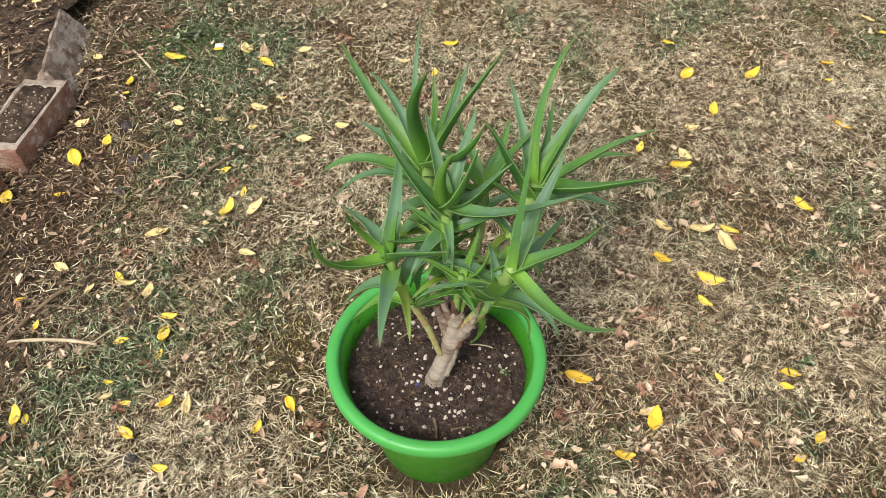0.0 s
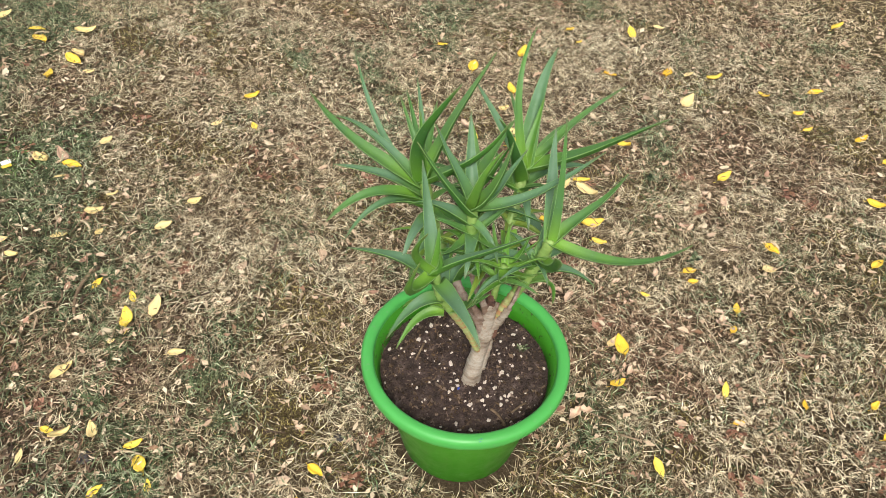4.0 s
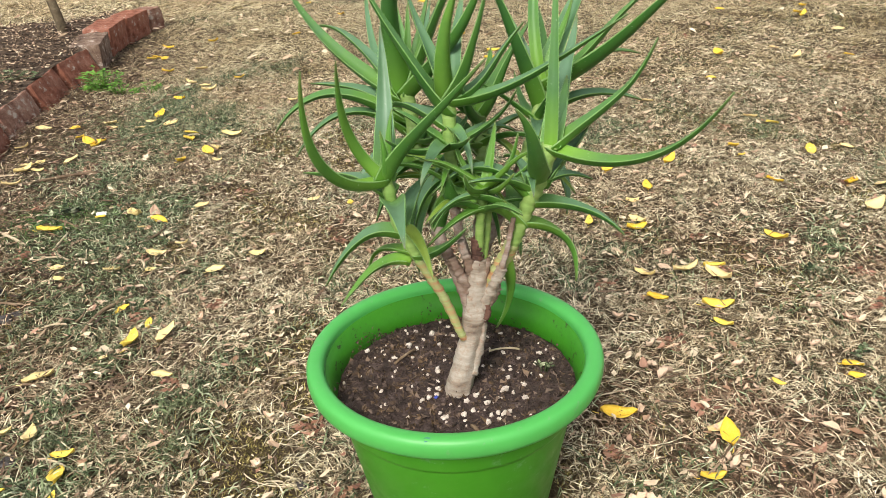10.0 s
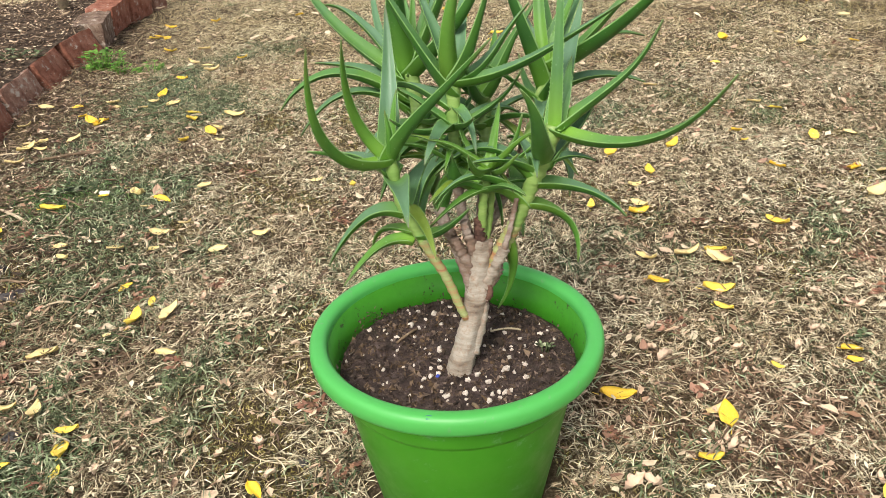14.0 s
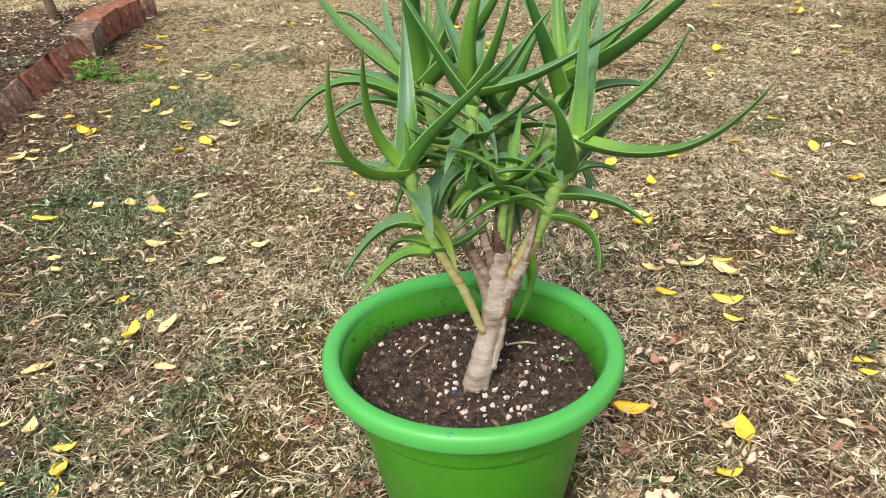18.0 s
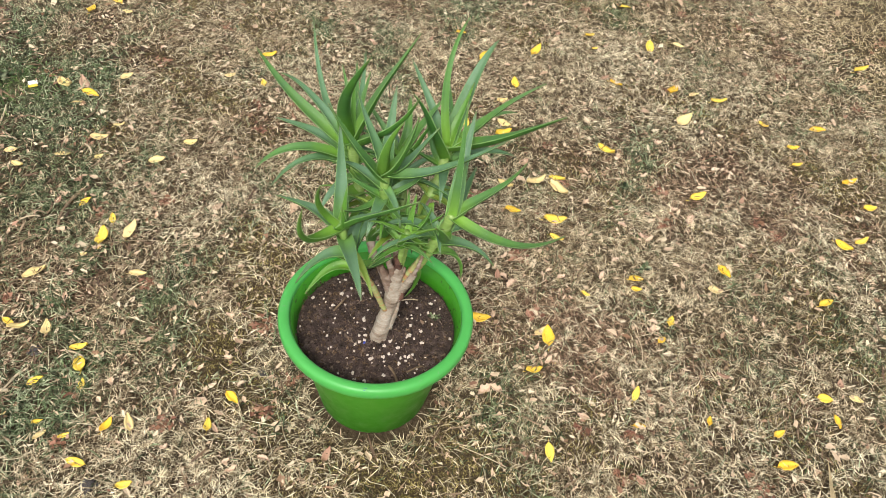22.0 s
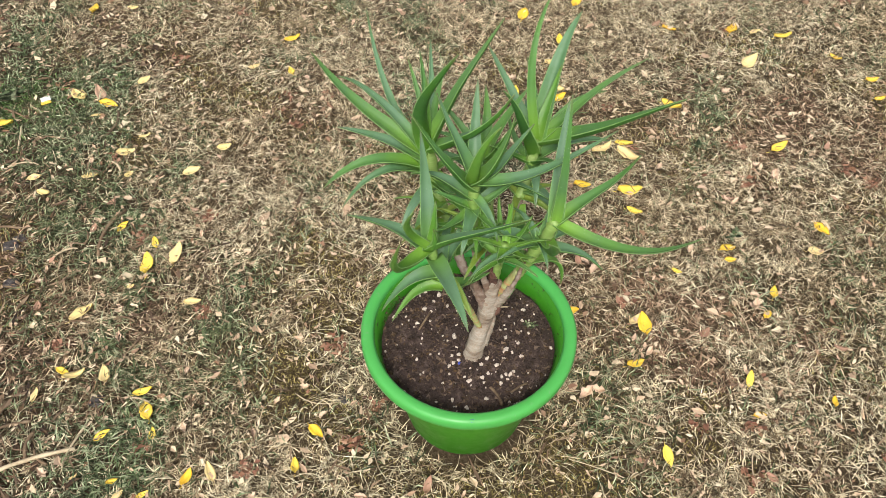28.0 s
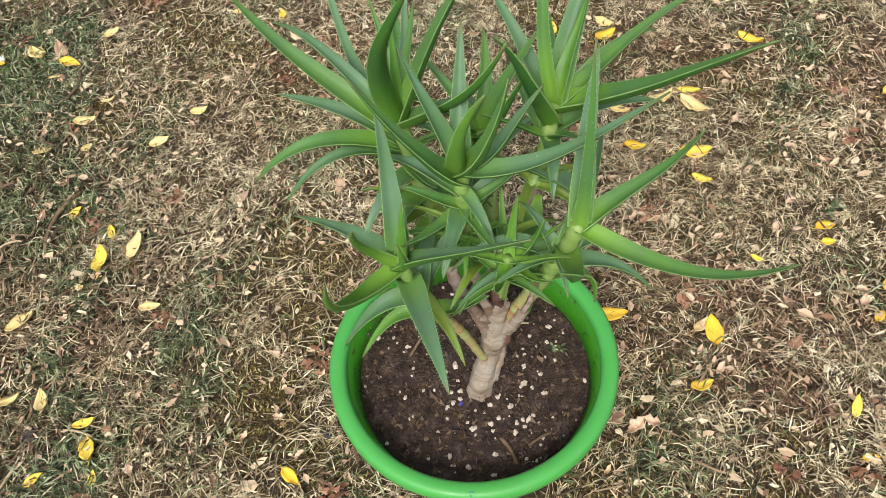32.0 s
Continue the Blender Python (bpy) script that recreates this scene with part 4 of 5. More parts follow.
stone(-0.734, 1.453, 0.018, "grey lump of stone in the grass")
stone(-0.693, 1.339, 0.016, "dark grey stone in the grass")
stone(-0.675, 1.352, 0.012, "dark grey stone in the grass")
stone(-0.592, 0.925, 0.014, "small dark stone in the grass")
stone(-0.518, 0.621, 0.015, "small dark stone in the grass")
stone(-0.701, 1.243, 0.015, "brown-grey stone in the grass")
stone(-0.21, 0.76, 0.009, "small grey pebble in the grass")


def wrapper():
    """A scrap of white and yellow wrapper in the green tuft."""
    root = thing("wrapper_scrap", (-0.576, 1.738, 0.020), "scrap of white and yellow wrapper in green grass", "litter")
    for name, y, mt in (("white_half", 0.009, PAPER), ("yellow_half", -0.011, YELLOW)):
        bm = bmesh.new()
        box(bm, (0.021, 0.012, 0.003), pose(0, y * 0.62, 0, 12 if y > 0 else -14, 4, 8), 0.001, 0.0012)
        part(name, bm, mt, root, smooth=False)


wrapper()


def weed(x, y, spread, count, label, tall=0.05, leafage=WEED, size=1.0, kind="weed", height=None):
    """A low weed with many small lobed leaves on thin stalks."""
    r = random.Random(int(1000 * (x + y)))
    root = thing(kind, (x, y, float(ground_z(x, y)) if height is None else height), label, kind)
    stalks, foliage = bmesh.new(), bmesh.new()
    for _ in range(count):
        a, d = r.uniform(0, 6.28), spread * math.sqrt(r.random())
        top = Vector((d * math.cos(a) * 1.3, d * math.sin(a) * 0.8, r.uniform(0.012, tall) * (1.1 - 0.5 * d / spread)))
        base = Vector((top.x * 0.5, top.y * 0.5, 0))
        tube(stalks, [base, (base + top) / 2 + Vector((0, 0, 0.006)), top], [0.0009, 0.0008, 0.0006], 4)
        for k in range(3):
            b = a + r.uniform(-0.4, 0.4) + k * 2.1
            f, s, l = Vector((math.cos(b), math.sin(b), r.uniform(-0.2, 0.5))), Vector((-math.sin(b), math.cos(b), 0)), r.uniform(0.008, 0.016) * size
            pts = [top, top + f * l * 0.4 + s * l * 0.32, top + f * l * 0.7 + s * l * 0.22, top + f * l, top + f * l * 0.7 - s * l * 0.22, top + f * l * 0.4 - s * l * 0.32]
            mid = foliage.verts.new(top + f * l * 0.5 - Vector((0, 0, 0.002)))
            vs = [foliage.verts.new(p) for p in pts]
            for i in range(6):
                foliage.faces.new((vs[i], vs[(i + 1) % 6], mid))
    tagged(part("stalk", stalks, leafage, root), kind="stuff")
    tagged(part("foliage", foliage, leafage, root, smooth=False), kind="stuff")


weed(-0.735, 2.95, 0.060, 70, "bright green weed growing by the brick edging", 0.090, WEED, 1.35)
weed(-0.66, 2.86, 0.035, 22, "small bright green weed by the edging", 0.055)
weed(-0.57, 2.84, 0.040, 20, "small bright green weed by the edging")
weed(-0.655, 1.785, 0.03, 9, "few dark green broad leaves in the grass", 0.03, GREENBLADE, 1.8)
weed(0.615, 0.79, 0.02, 4, "few dark green clover leaves under yellow leaves", 0.02, GREENBLADE)
weed(0.70, 1.03, 0.02, 4, "few dark green clover leaves in the straw", 0.02, GREENBLADE)


# ---- the garden bed and its brick edging ----
def mulch_sheet():
    """Soil of the bed, heaped over the backs of the leaning bricks."""
    ys = np.arange(-0.5, 4.14, 0.0175)
    steps = np.concatenate([np.arange(0, 0.2, 0.0125), 0.2 * 1.16 ** np.arange(0, 17)])
    x = bed_front(ys)[None, :] - steps[:, None]
    y = np.broadcast_to(ys, x.shape)
    z = bed_z(x, y)
    v = np.stack([x, y, z], -1)
    i = np.arange(v.shape[0] * v.shape[1]).reshape(v.shape[:2])
    q = np.stack([i[:-1, :-1], i[:-1, 1:], i[1:, 1:], i[1:, :-1]], -1).reshape(-1, 4)
    return tagged(array_mesh("garden_bed", v.reshape(-1, 3), [q], MULCH, True), "dark mulched soil of the garden bed behind the bricks", "garden bed", kind="structure")


mulch_sheet()
weed(-0.99, 2.87, 0.07, 40, "low dark green weed on the mulched bed", 0.04, GREENBLADE, 1.3, "weed", float(bed_z(np.array(-0.99), np.array(2.87))))
edging = thing("brick_edging", (-0.95, 2.5, 0), "uneven row of old red bricks edging the garden bed", "brick edging", kind="structure")


def edge_brick(y0, x0, y1, x1, top, roll, material, label="", frog=False, height=0.11):
    """A brick whose lawn-side foot runs from (x0, y0) to (x1, y1)."""
    a, b = Vector((x0, y0, 0)), Vector((x1, y1, 0))
    along = (b - a).normalized()
    length, depth = (b - a).length, 0.108
    bm = bmesh.new()
    box(bm, (length, depth, height))
    bmesh.ops.subdivide_edges(bm, edges=bm.edges[:], cuts=11, use_grid_fill=True)
    if frog:
        for f in bm.faces:
            f.material_index = 1 if f.normal.z > 0.9 else 0
        for v in bm.verts:
            if v.co.z > height / 2 - 1e-4 and abs(v.co.x) < length / 2 - 0.024 and abs(v.co.y) < depth / 2 - 0.016:
                v.co.z -= 0.012
    for v in bm.verts:
        k = Vector((v.co.x * 24 + x0 * 50, v.co.y * 24, v.co.z * 24 + y0 * 40))
        edge = sum((abs(v.co.x) > length / 2 - 1e-3, abs(v.co.y) > depth / 2 - 1e-3, abs(v.co.z) > height / 2 - 1e-3))
        chip = max(0.0, noise.noise(k * 1.7 + Vector((3, 1, 0))) - 0.1)
        v.co *= 1 - (edge - 1) * (0.010 + 0.09 * chip)
        v.co += Vector((noise.noise(k), noise.noise(k + Vector((7, 0, 0))), noise.noise(k + Vector((0, 9, 0))))) * 0.0035
        v.co += Vector((noise.noise(k * 5), noise.noise(k * 5 + Vector((7, 0, 0))), noise.noise(k * 5 + Vector((0, 9, 0))))) * 0.0012
    ob = part("brick", bm, material, edging, label, False)
    # the lawn-side face starts at the foot line and leans by roll
    s, co = math.sin(radians(roll)), math.cos(radians(roll))
    ridge_y, ridge_z = -depth / 2 * co - height / 2 * s, -depth / 2 * s + height / 2 * co
    c = (a + b) / 2 + Vector((-along.y, along.x, 0)) * (-ridge_y - top * s / co)
    ob.matrix_world = Matrix.Translation((c.x, c.y, top - ridge_z)) @ pose(0, 0, 0, 0, 0, math.degrees(math.atan2(along.y, along.x))) @ pose(0, 0, 0, roll, 0, 0)
    ob.matrix_parent_inverse = Matrix.Translation(edging.location).inverted()
    return ob


edge_brick(1.03, -0.975, 1.26, -0.945, 0.050, -6, BRICK)
edge_brick(1.305, -0.918, 1.545, -0.880, 0.064, -2, [BRICKOLD, MORTAR], "weathered red brick with its earth-filled hollow upwards", True)
edge_brick(1.575, -0.890, 1.84, -0.930, 0.078, -34, BRICKGREY, "tilted grey brick crusted with old mortar", height=0.11)
edge_brick(2.00, -0.905, 2.20, -0.905, 0.062, -22, BRICKDIRT, "brown brick crusted with old mortar")
edge_brick(2.215, -0.905, 2.455, -0.922, 0.072, -16, BRICK)
edge_brick(2.475, -0.915, 2.735, -0.885, 0.088, -20, BRICKOLD, "tilted weathered brick mottled with old mortar")
edge_brick(2.755, -0.868, 2.985, -0.842, 0.094, -24, BRICK, "leaning red brick streaked with lime")
edge_brick(3.01, -0.832, 3.235, -0.768, 0.100, -22, BRICK)
edge_brick(3.25, -0.765, 3.50, -0.765, 0.110, 2, BRICKDIRT, "flat grey-brown brick smeared with earth")
edge_brick(3.515, -0.762, 3.765, -0.728, 0.116, 2, BRICK)
edge_brick(3.780, -0.722, 4.000, -0.655, 0.108, 1, BRICK)
edge_brick(4.020, -0.645, 4.110, -0.600, 0.100, -2, BRICKOLD, "weathered half brick at the end of the row")


def frog_fill():
    """Earth and chips that fill the hollow of the brick."""
    bm = bmesh.new()
    box(bm, (0.196, 0.080, 0.012))
    bmesh.ops.subdivide_edges(bm, edges=bm.edges[:], cuts=12, use_grid_fill=True)
    for v in bm.verts:
        v.co.z += 0.005 * noise.noise(v.co * 60) + 0.003 * noise.noise(v.co * 190)
    chips = bmesh.new()
    r = random.Random(3)
    for _ in range(60):
        box(chips, (r.uniform(0.0015, 0.005), r.uniform(0.001, 0.003), 0.0015), pose(r.uniform(-0.09, 0.09), r.uniform(-0.035, 0.035), 0.006 + r.uniform(0, 0.003), r.uniform(-30, 30), r.uniform(-30, 30), r.uniform(0, 180)))
    chips = part("chips", chips, PALETWIG, edging, "pale wood chips on the earth", False)
    tagged(chips, kind="stuff")
    chips.matrix_world = pose(-0.953, 1.433, 0.0560, 0, 0, 81)
    chips.matrix_parent_inverse = Matrix.Translation(edging.location).inverted()
    ob = part("earth_fill", bm, MULCH, edging, "dark earth in the brick's hollow")
    ob.matrix_world = pose(-0.953, 1.433, 0.0560, 0, 0, 81)
    ob.matrix_parent_inverse = Matrix.Translation(edging.location).inverted()


frog_fill()


def sapling():
    root = thing("sapling", (-0.957, 3.652, 0.04), "thin bare brown sapling trunk in the garden bed", "sapling")
    bm = bmesh.new()
    pts = [Vector(p) for p in ((0.004, 0, -0.03), (0, 0, 0.02), (-0.004, 0, 0.09), (-0.012, 0, 0.16), (-0.028, 0, 0.228), (-0.062, 0.01, 0.281), (-0.108, 0.02, 0.325), (-0.18, 0.03, 0.39), (-0.25, 0.05, 0.50), (-0.30, 0.06, 0.66))]
    tube(bm, pts, [0.024, 0.021, 0.0195, 0.0185, 0.018, 0.0175, 0.017, 0.016, 0.014, 0.011], 12, 0.25)
    part("trunk", bm, SAPBARK, root)


sapling()


def strap_leaf():
    """A long hanging leaf of the planting in the bed."""
    root = thing("strap_plant", (-1.62, 4.02, 0.07), "yellow-green strap-leaved plant in the garden bed", "plant")
    for tip, via in (((0.583, 0.18, 0.06), (0.50, 0.10, 0.42)), ((-0.35, 0.10, 0.30), (-0.22, 0.06, 0.58)), ((0.02, -0.10, 0.78), (0.0, -0.03, 0.42))):
        bm = bmesh.new()
        side = Vector((-tip[1], tip[0], 0)).normalized()
        pts = bezier((0, 0, 0), via, tip, 16)
        rows = [[bm.verts.new(p + side * s * 0.013 * (1 - (i / 16) ** 2) + Vector((0, 0, abs(s) * 0.003 + q))) for s, q in ((-1, 0), (0, 0), (1, 0), (0, -0.002))] for i, p in enumerate(pts)]
        for a, b in zip(rows, rows[1:]):
            for k in range(4):
                bm.faces.new((a[k], a[(k + 1) % 4], b[(k + 1) % 4], b[k]))
        part("leaf", bm, LEAFLIME, root)


strap_leaf()


# ---- far side of the lawn ----
def far_mulch():
    # bark of the far bed; its dark colour doubles as shade by the stand
    x, y = scatter(46000, 1.1, 5.8, 3.6, 7.2, in_mulch)
    flakes("bark_mulch", x, y, (0.015, 0.09), (0.06, 0.25), REDMULCH, "reddish-brown bark mulch along the far edge of the lawn", 0.3)


far_mulch()


def timber_stand():
    """Timber legs under an unseen low top that is added for shade, with a teal cover drawn over it."""
    root = thing("timber_stand", (3.3, 4.5, 0), "weathered timber stand with stout posts at the lawn's edge", "stand")
    for x, y, lean, w, deep in ((-0.395, -0.40, 2, 0.105, 0.09), (1.40, -0.30, 0, 0.10, 0.09), (-0.30, 0.95, 0, 0.10, 0.09), (1.40, 0.95, 0, 0.10, 0.09)):
        bm = bmesh.new()
        box(bm, (w, deep, 0.56), pose(x, y, 0.27, 0, lean, 8), 0.008)
        part("post", bm, TIMBER, root, smooth=False)
    bm = bmesh.new()
    tube(bm, [Vector((-0.13 + 0.004 * math.sin(k), -0.32, -0.02 + 0.07 * k)) for k in range(9)], [0.066, 0.061, 0.058, 0.056, 0.056, 0.055, 0.055, 0.055, 0.055], 18, 0.12)
    part("post", bm, SAPBARK, root, "round bark-covered post")
    bm = bmesh.new()
    box(bm, (0.50, 0.03, 0.36), pose(-0.56, -0.215, 0.30), 0.004)
    part("side_board", bm, TARP, root, "teal painted side board", False)
    # closed back, added to keep the space under the top dark
    bm = bmesh.new()
    box(bm, (2.6, 0.03, 0.52), pose(0.45, 1.05, 0.25), 0.004)
    part("back_board", bm, TIMBER, root, smooth=False)
    # top out of view, overhanging in front to shade posts and mulch
    bm = bmesh.new()
    box(bm, (2.6, 1.95, 0.04), pose(0.45, 0.10, 0.56), 0.006)
    part("platform", bm, TIMBER, root, smooth=False)
    bm = bmesh.new()
    n, m = 60, 26
    grid = []
    for i in range(n + 1):
        row = []
        for k in range(m + 1):
            u, v = i / n, k / m
            x = -0.20 + 1.7 * u + 0.03 * (1 - v)
            front = max(0.0, 1 - v / 0.5)
            foot = 0.045 - 0.03 * min(1, u * 6) + 0.02 * math.sin(11 * u)
            z = 0.530 - front * (0.530 - foot)
            y = -0.42 - 0.10 * front * (0.6 + 0.5 * math.sin(19 * u + 3 * v)) + 0.03 * math.sin(41 * u) * front + max(0.0, (v - 0.5)) * 1.4
            row.append(bm.verts.new((x, y, z)))
        grid.append(row)
    for i in range(n):
        for k in range(m):
            bm.faces.new((grid[i][k], grid[i + 1][k], grid[i + 1][k + 1], grid[i][k + 1]))
    bmesh.ops.solidify(bm, geom=bm.faces[:], thickness=0.003)
    cover_sheet = link_mesh("tarp", bm, TARP)
    cover_sheet.location = root.location
    tagged(cover_sheet, "creased teal tarpaulin hanging over the timber stand", "tarp")


timber_stand()


# ---- the pot ----
def pot():
    root = thing("flower_pot", (POTX, POTY, 0), "bright green round plastic flower pot on dry grass", "flower pot")
    bm = bmesh.new()
    outer = [(0.0955, 0.0), (0.0985, 0.003), (0.1285, 0.160), (0.1290, 0.1625), (0.1312, 0.1645), (0.1317, 0.167), (0.1425, 0.214)]
    inner = [(0.1415, 0.214), (0.1292, 0.165), (0.094, 0.006)]
    lathe(bm, outer + inner + [(0.02, 0.006), (0.02, 0.0)])
    bmesh.ops.recalc_face_normals(bm, faces=bm.faces)
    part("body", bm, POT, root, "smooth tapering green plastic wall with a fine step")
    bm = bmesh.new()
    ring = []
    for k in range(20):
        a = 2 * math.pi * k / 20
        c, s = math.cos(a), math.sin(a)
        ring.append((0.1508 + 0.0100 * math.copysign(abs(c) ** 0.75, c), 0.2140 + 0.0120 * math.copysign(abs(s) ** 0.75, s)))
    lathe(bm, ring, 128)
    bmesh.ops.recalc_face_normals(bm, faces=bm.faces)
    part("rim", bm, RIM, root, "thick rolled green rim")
    bm = bmesh.new()
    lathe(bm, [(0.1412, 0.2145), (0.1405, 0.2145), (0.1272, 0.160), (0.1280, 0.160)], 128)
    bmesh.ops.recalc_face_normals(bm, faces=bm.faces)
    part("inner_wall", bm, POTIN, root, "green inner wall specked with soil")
    for a, h in ((-113, 0.2245), (-67, 0.2235)):
        bm = bmesh.new()
        box(bm, (0.0045, 0.006, 0.001), Matrix(), 0.0004, 0.0008)
        ob = part("ink_mark", bm, MARK, root, "faded blue ink smudge", False)
        r = 0.1555
        ob.matrix_local = pose(r * math.cos(radians(a)), r * math.sin(radians(a)), h, 0, 0, a) @ pose(0, 0, 0, 0, 28, 0)


pot()
SOILZ = 0.183


def soil_h(x, y):
    r = math.hypot(x, y)
    return SOILZ + 0.004 * noise.noise(Vector((x * 18, y * 18, 3))) + 0.0025 * noise.noise(Vector((x * 70, y * 70, 8))) + 0.006 * max(0, 1 - r / 0.06) - 0.004 * (r / 0.13) ** 2


def soil():
    bm = bmesh.new()
    rings, sides = 44, 120
    R = 0.1325
    rows = [[bm.verts.new((R * i / rings * math.cos(a), R * i / rings * math.sin(a), soil_h(R * i / rings * math.cos(a), R * i / rings * math.sin(a)))) for a in (2 * math.pi * k / sides for k in range(sides))] for i in range(1, rings + 1)]
    c = bm.verts.new((0, 0, soil_h(0, 0)))
    for k in range(sides):
        bm.faces.new((c, rows[0][k], rows[0][(k + 1) % sides]))
    for a, b in zip(rows, rows[1:]):
        for k in range(sides):
            bm.faces.new((a[k], b[k], b[(k + 1) % sides], a[(k + 1) % sides]))
    low = [bm.verts.new((v.co.x * 0.9, v.co.y * 0.9, SOILZ - 0.03)) for v in rows[-1]]
    for k in range(sides):
        bm.faces.new((rows[-1][k], low[k], low[(k + 1) % sides], rows[-1][(k + 1) % sides]))
    ob = link_mesh("potting_soil", bm, SOIL)
    ob.location = (POTX, POTY, 0)
    tagged(ob, "dark moist potting soil speckled with white perlite", "soil")
    r = random.Random(31)
    chunk = []
    for k in range(4):
        g = bmesh.new()
        bmesh.ops.create_icosphere(g, subdivisions=2, radius=1)
        for v in g.verts:
            v.co *= 1 + 0.7 * noise.noise(v.co * 1.6 + Vector((k * 5, 0, 0)))
        me = bpy.data.meshes.new("perlite")
        g.to_mesh(me)
        g.free()
        me.materials.append(PERLITE)
        chunk.append(me)
    # white granules: the larger ones, then a scatter of small ones, thickest in front of the trunk
    large = [(-0.069, 0.081, 0.0024), (-0.058, 0.063, 0.0026), (-0.037, 0.083, 0.0040), (-0.062, 0.033, 0.0019), (-0.067, 0.025, 0.0014), (-0.032, 0.023, 0.0019), (-0.029, 0.012, 0.0017), (-0.017, 0.014, 0.0040), (-0.021, -0.004, 0.0024), (-0.033, -0.014, 0.0024), (-0.027, -0.025, 0.0026), (-0.005, 0.099, 0.0038), (0.011, 0.123, 0.0019), (0.018, 0.085, 0.0021), (0.012, -0.040, 0.0032), (0.058, 0.074, 0.0016), (0.075, 0.076, 0.0024)]
    large += [(0.065, 0.033, 0.0029), (0.079, 0.018, 0.0021), (0.079, 0.002, 0.0021), (0.047, -0.036, 0.0040), (0.053, -0.044, 0.0021), (0.069, -0.032, 0.0026), (0.063, -0.055, 0.0032), (0.092, -0.023, 0.0024), (0.094, 0.003, 0.0026), (0.115, 0.026, 0.0019), (0.104, -0.001, 0.0017), (0.084, -0.014, 0.0016), (-0.034, 0.034, 0.0021), (-0.005, 0.032, 0.0019), (-0.021, 0.076, 0.0012)]
    for k in range(170):
        if k < len(large):
            x, y, s = large[k]
        elif k < 68:
            x, y, s = r.gauss(0.002, 0.034), r.gauss(-0.068, 0.026), r.uniform(0.0010, 0.0034)
        else:
            a, d = r.uniform(0, 6.28), 0.127 * math.sqrt(r.random())
            x, y, s = d * math.cos(a), d * math.sin(a), r.uniform(0.0010, 0.0038) * r.choice((0.4, 0.5, 0.7, 1.0))
        if math.hypot(x, y) > 0.127 or math.hypot(x, y + 0.018) < 0.019:
            continue
        p = new("perlite", r.choice(chunk))
        p.parent = ob
        p.matrix_local = pose(x, y, soil_h(x, y) + s * 0.35, r.uniform(0, 360), r.uniform(0, 360), r.uniform(0, 360)) @ Matrix.Diagonal((s, s * r.uniform(0.7, 1.2), s * 0.8, 1))
    # crumbs of bark and peat
    n = 5000
    a, d = rng.uniform(0, 2 * np.pi, n), 0.131 * np.sqrt(rng.random(n))
    x, y = d * np.cos(a), d * np.sin(a)
    z = np.array([soil_h(u, v) for u, v in zip(x, y)])
    s = rng.uniform(0.0006, 0.0028, n)[:, None]
    p = np.stack([x, y, z], -1)
    # some of them cling to the far side of the wall
    k = 420
    a = np.where(rng.random(k) < 0.7, np.radians(rng.normal(122, 15, k)), rng.uniform(0, 2 * np.pi, k))
    up = np.clip(np.abs(rng.normal(0, 0.010, k)) * (0.5 + 0.5 * np.sin(9 * a)), 0, 0.026)
    d = 0.1323 + 0.25 * up
    p[:k] = np.stack([d * np.cos(a), d * np.sin(a), 0.180 + up], -1)
    s[:k] *= 0.55
    v = np.stack([p + rng.normal(0, 1, (n, 3)) * s for _ in range(4)], 1).reshape(-1, 3)
    i = np.arange(n)[:, None] * 4
    crumbs = array_mesh("peat", v, [np.concatenate([i + [0, 1, 2], i + [0, 2, 3], i + [0, 3, 1], i + [1, 3, 2]])], CRUMB)
    crumbs.parent = ob
    tagged(crumbs, "dark crumbs of bark and peat", kind="stuff")
    for (x0, y0), (x1, y1), w in (((0.050, 0.040), (0.085, 0.034), 0.0012), ((-0.004, -0.085), (0.0, -0.118), 0.0022), ((0.02, -0.105), (0.05, -0.1), 0.0016), ((-0.06, 0.05), (-0.03, 0.075), 0.0015)):
        g = bmesh.new()
        a, b = Vector((x0, y0, soil_h(x0, y0) + 0.002)), Vector((x1, y1, soil_h(x1, y1) + 0.002))
        tube(g, bezier(a, (a + b) / 2 + Vector((0.002, 0.001, 0.002)), b, 6), [w] * 7, 6, 0.3)
        part("wood_sliver", g, PALETWIG if w < 0.0014 else TWIG, ob, "sliver of wood on the soil")


soil()


weed(0.076, 0.662, 0.008, 5, "tiny green seedling sprouting in the potting soil", 0.010, GREENBLADE, 0.45, "seedling", SOILZ - 0.002)


def blue_scrap():
    bm = bmesh.new()
    box(bm, (0.0042, 0.003, 0.0012), pose(0, 0, 0, 14, -9, 30), 0.0004, 0.0005)
    ob = link_mesh("plastic_scrap", bm, INK, None, False)
    ob.location = (-0.051, 0.646, SOILZ + 0.003)
    tagged(ob, "tiny scrap of blue plastic on the potting soil", "scrap")


blue_scrap()


# ---- the aloe ----
aloe = thing("aloe_plant", (-0.024, 0.658, SOILZ), "branching green aloe with toothed leaves in a pot", "plant")
ORIGIN = Vector(aloe.location)


def limb(points):
    """A smooth run of points through the given ones."""
    pts = [Vector(p) - ORIGIN for p in points]
    fine = []
    for i in range(len(pts) - 1):
        p0, p1, p2, p3 = pts[max(i - 1, 0)], pts[i], pts[i + 1], pts[min(i + 2, len(pts) - 1)]
        for k in range(9):
            t = k / 9
            fine.append(0.5 * (2 * p1 + (p2 - p0) * t + (2 * p0 - 5 * p1 + 4 * p2 - p3) * t * t + (3 * p1 - p0 - 3 * p2 + p3) * t ** 3))
    return fine + [pts[-1]]


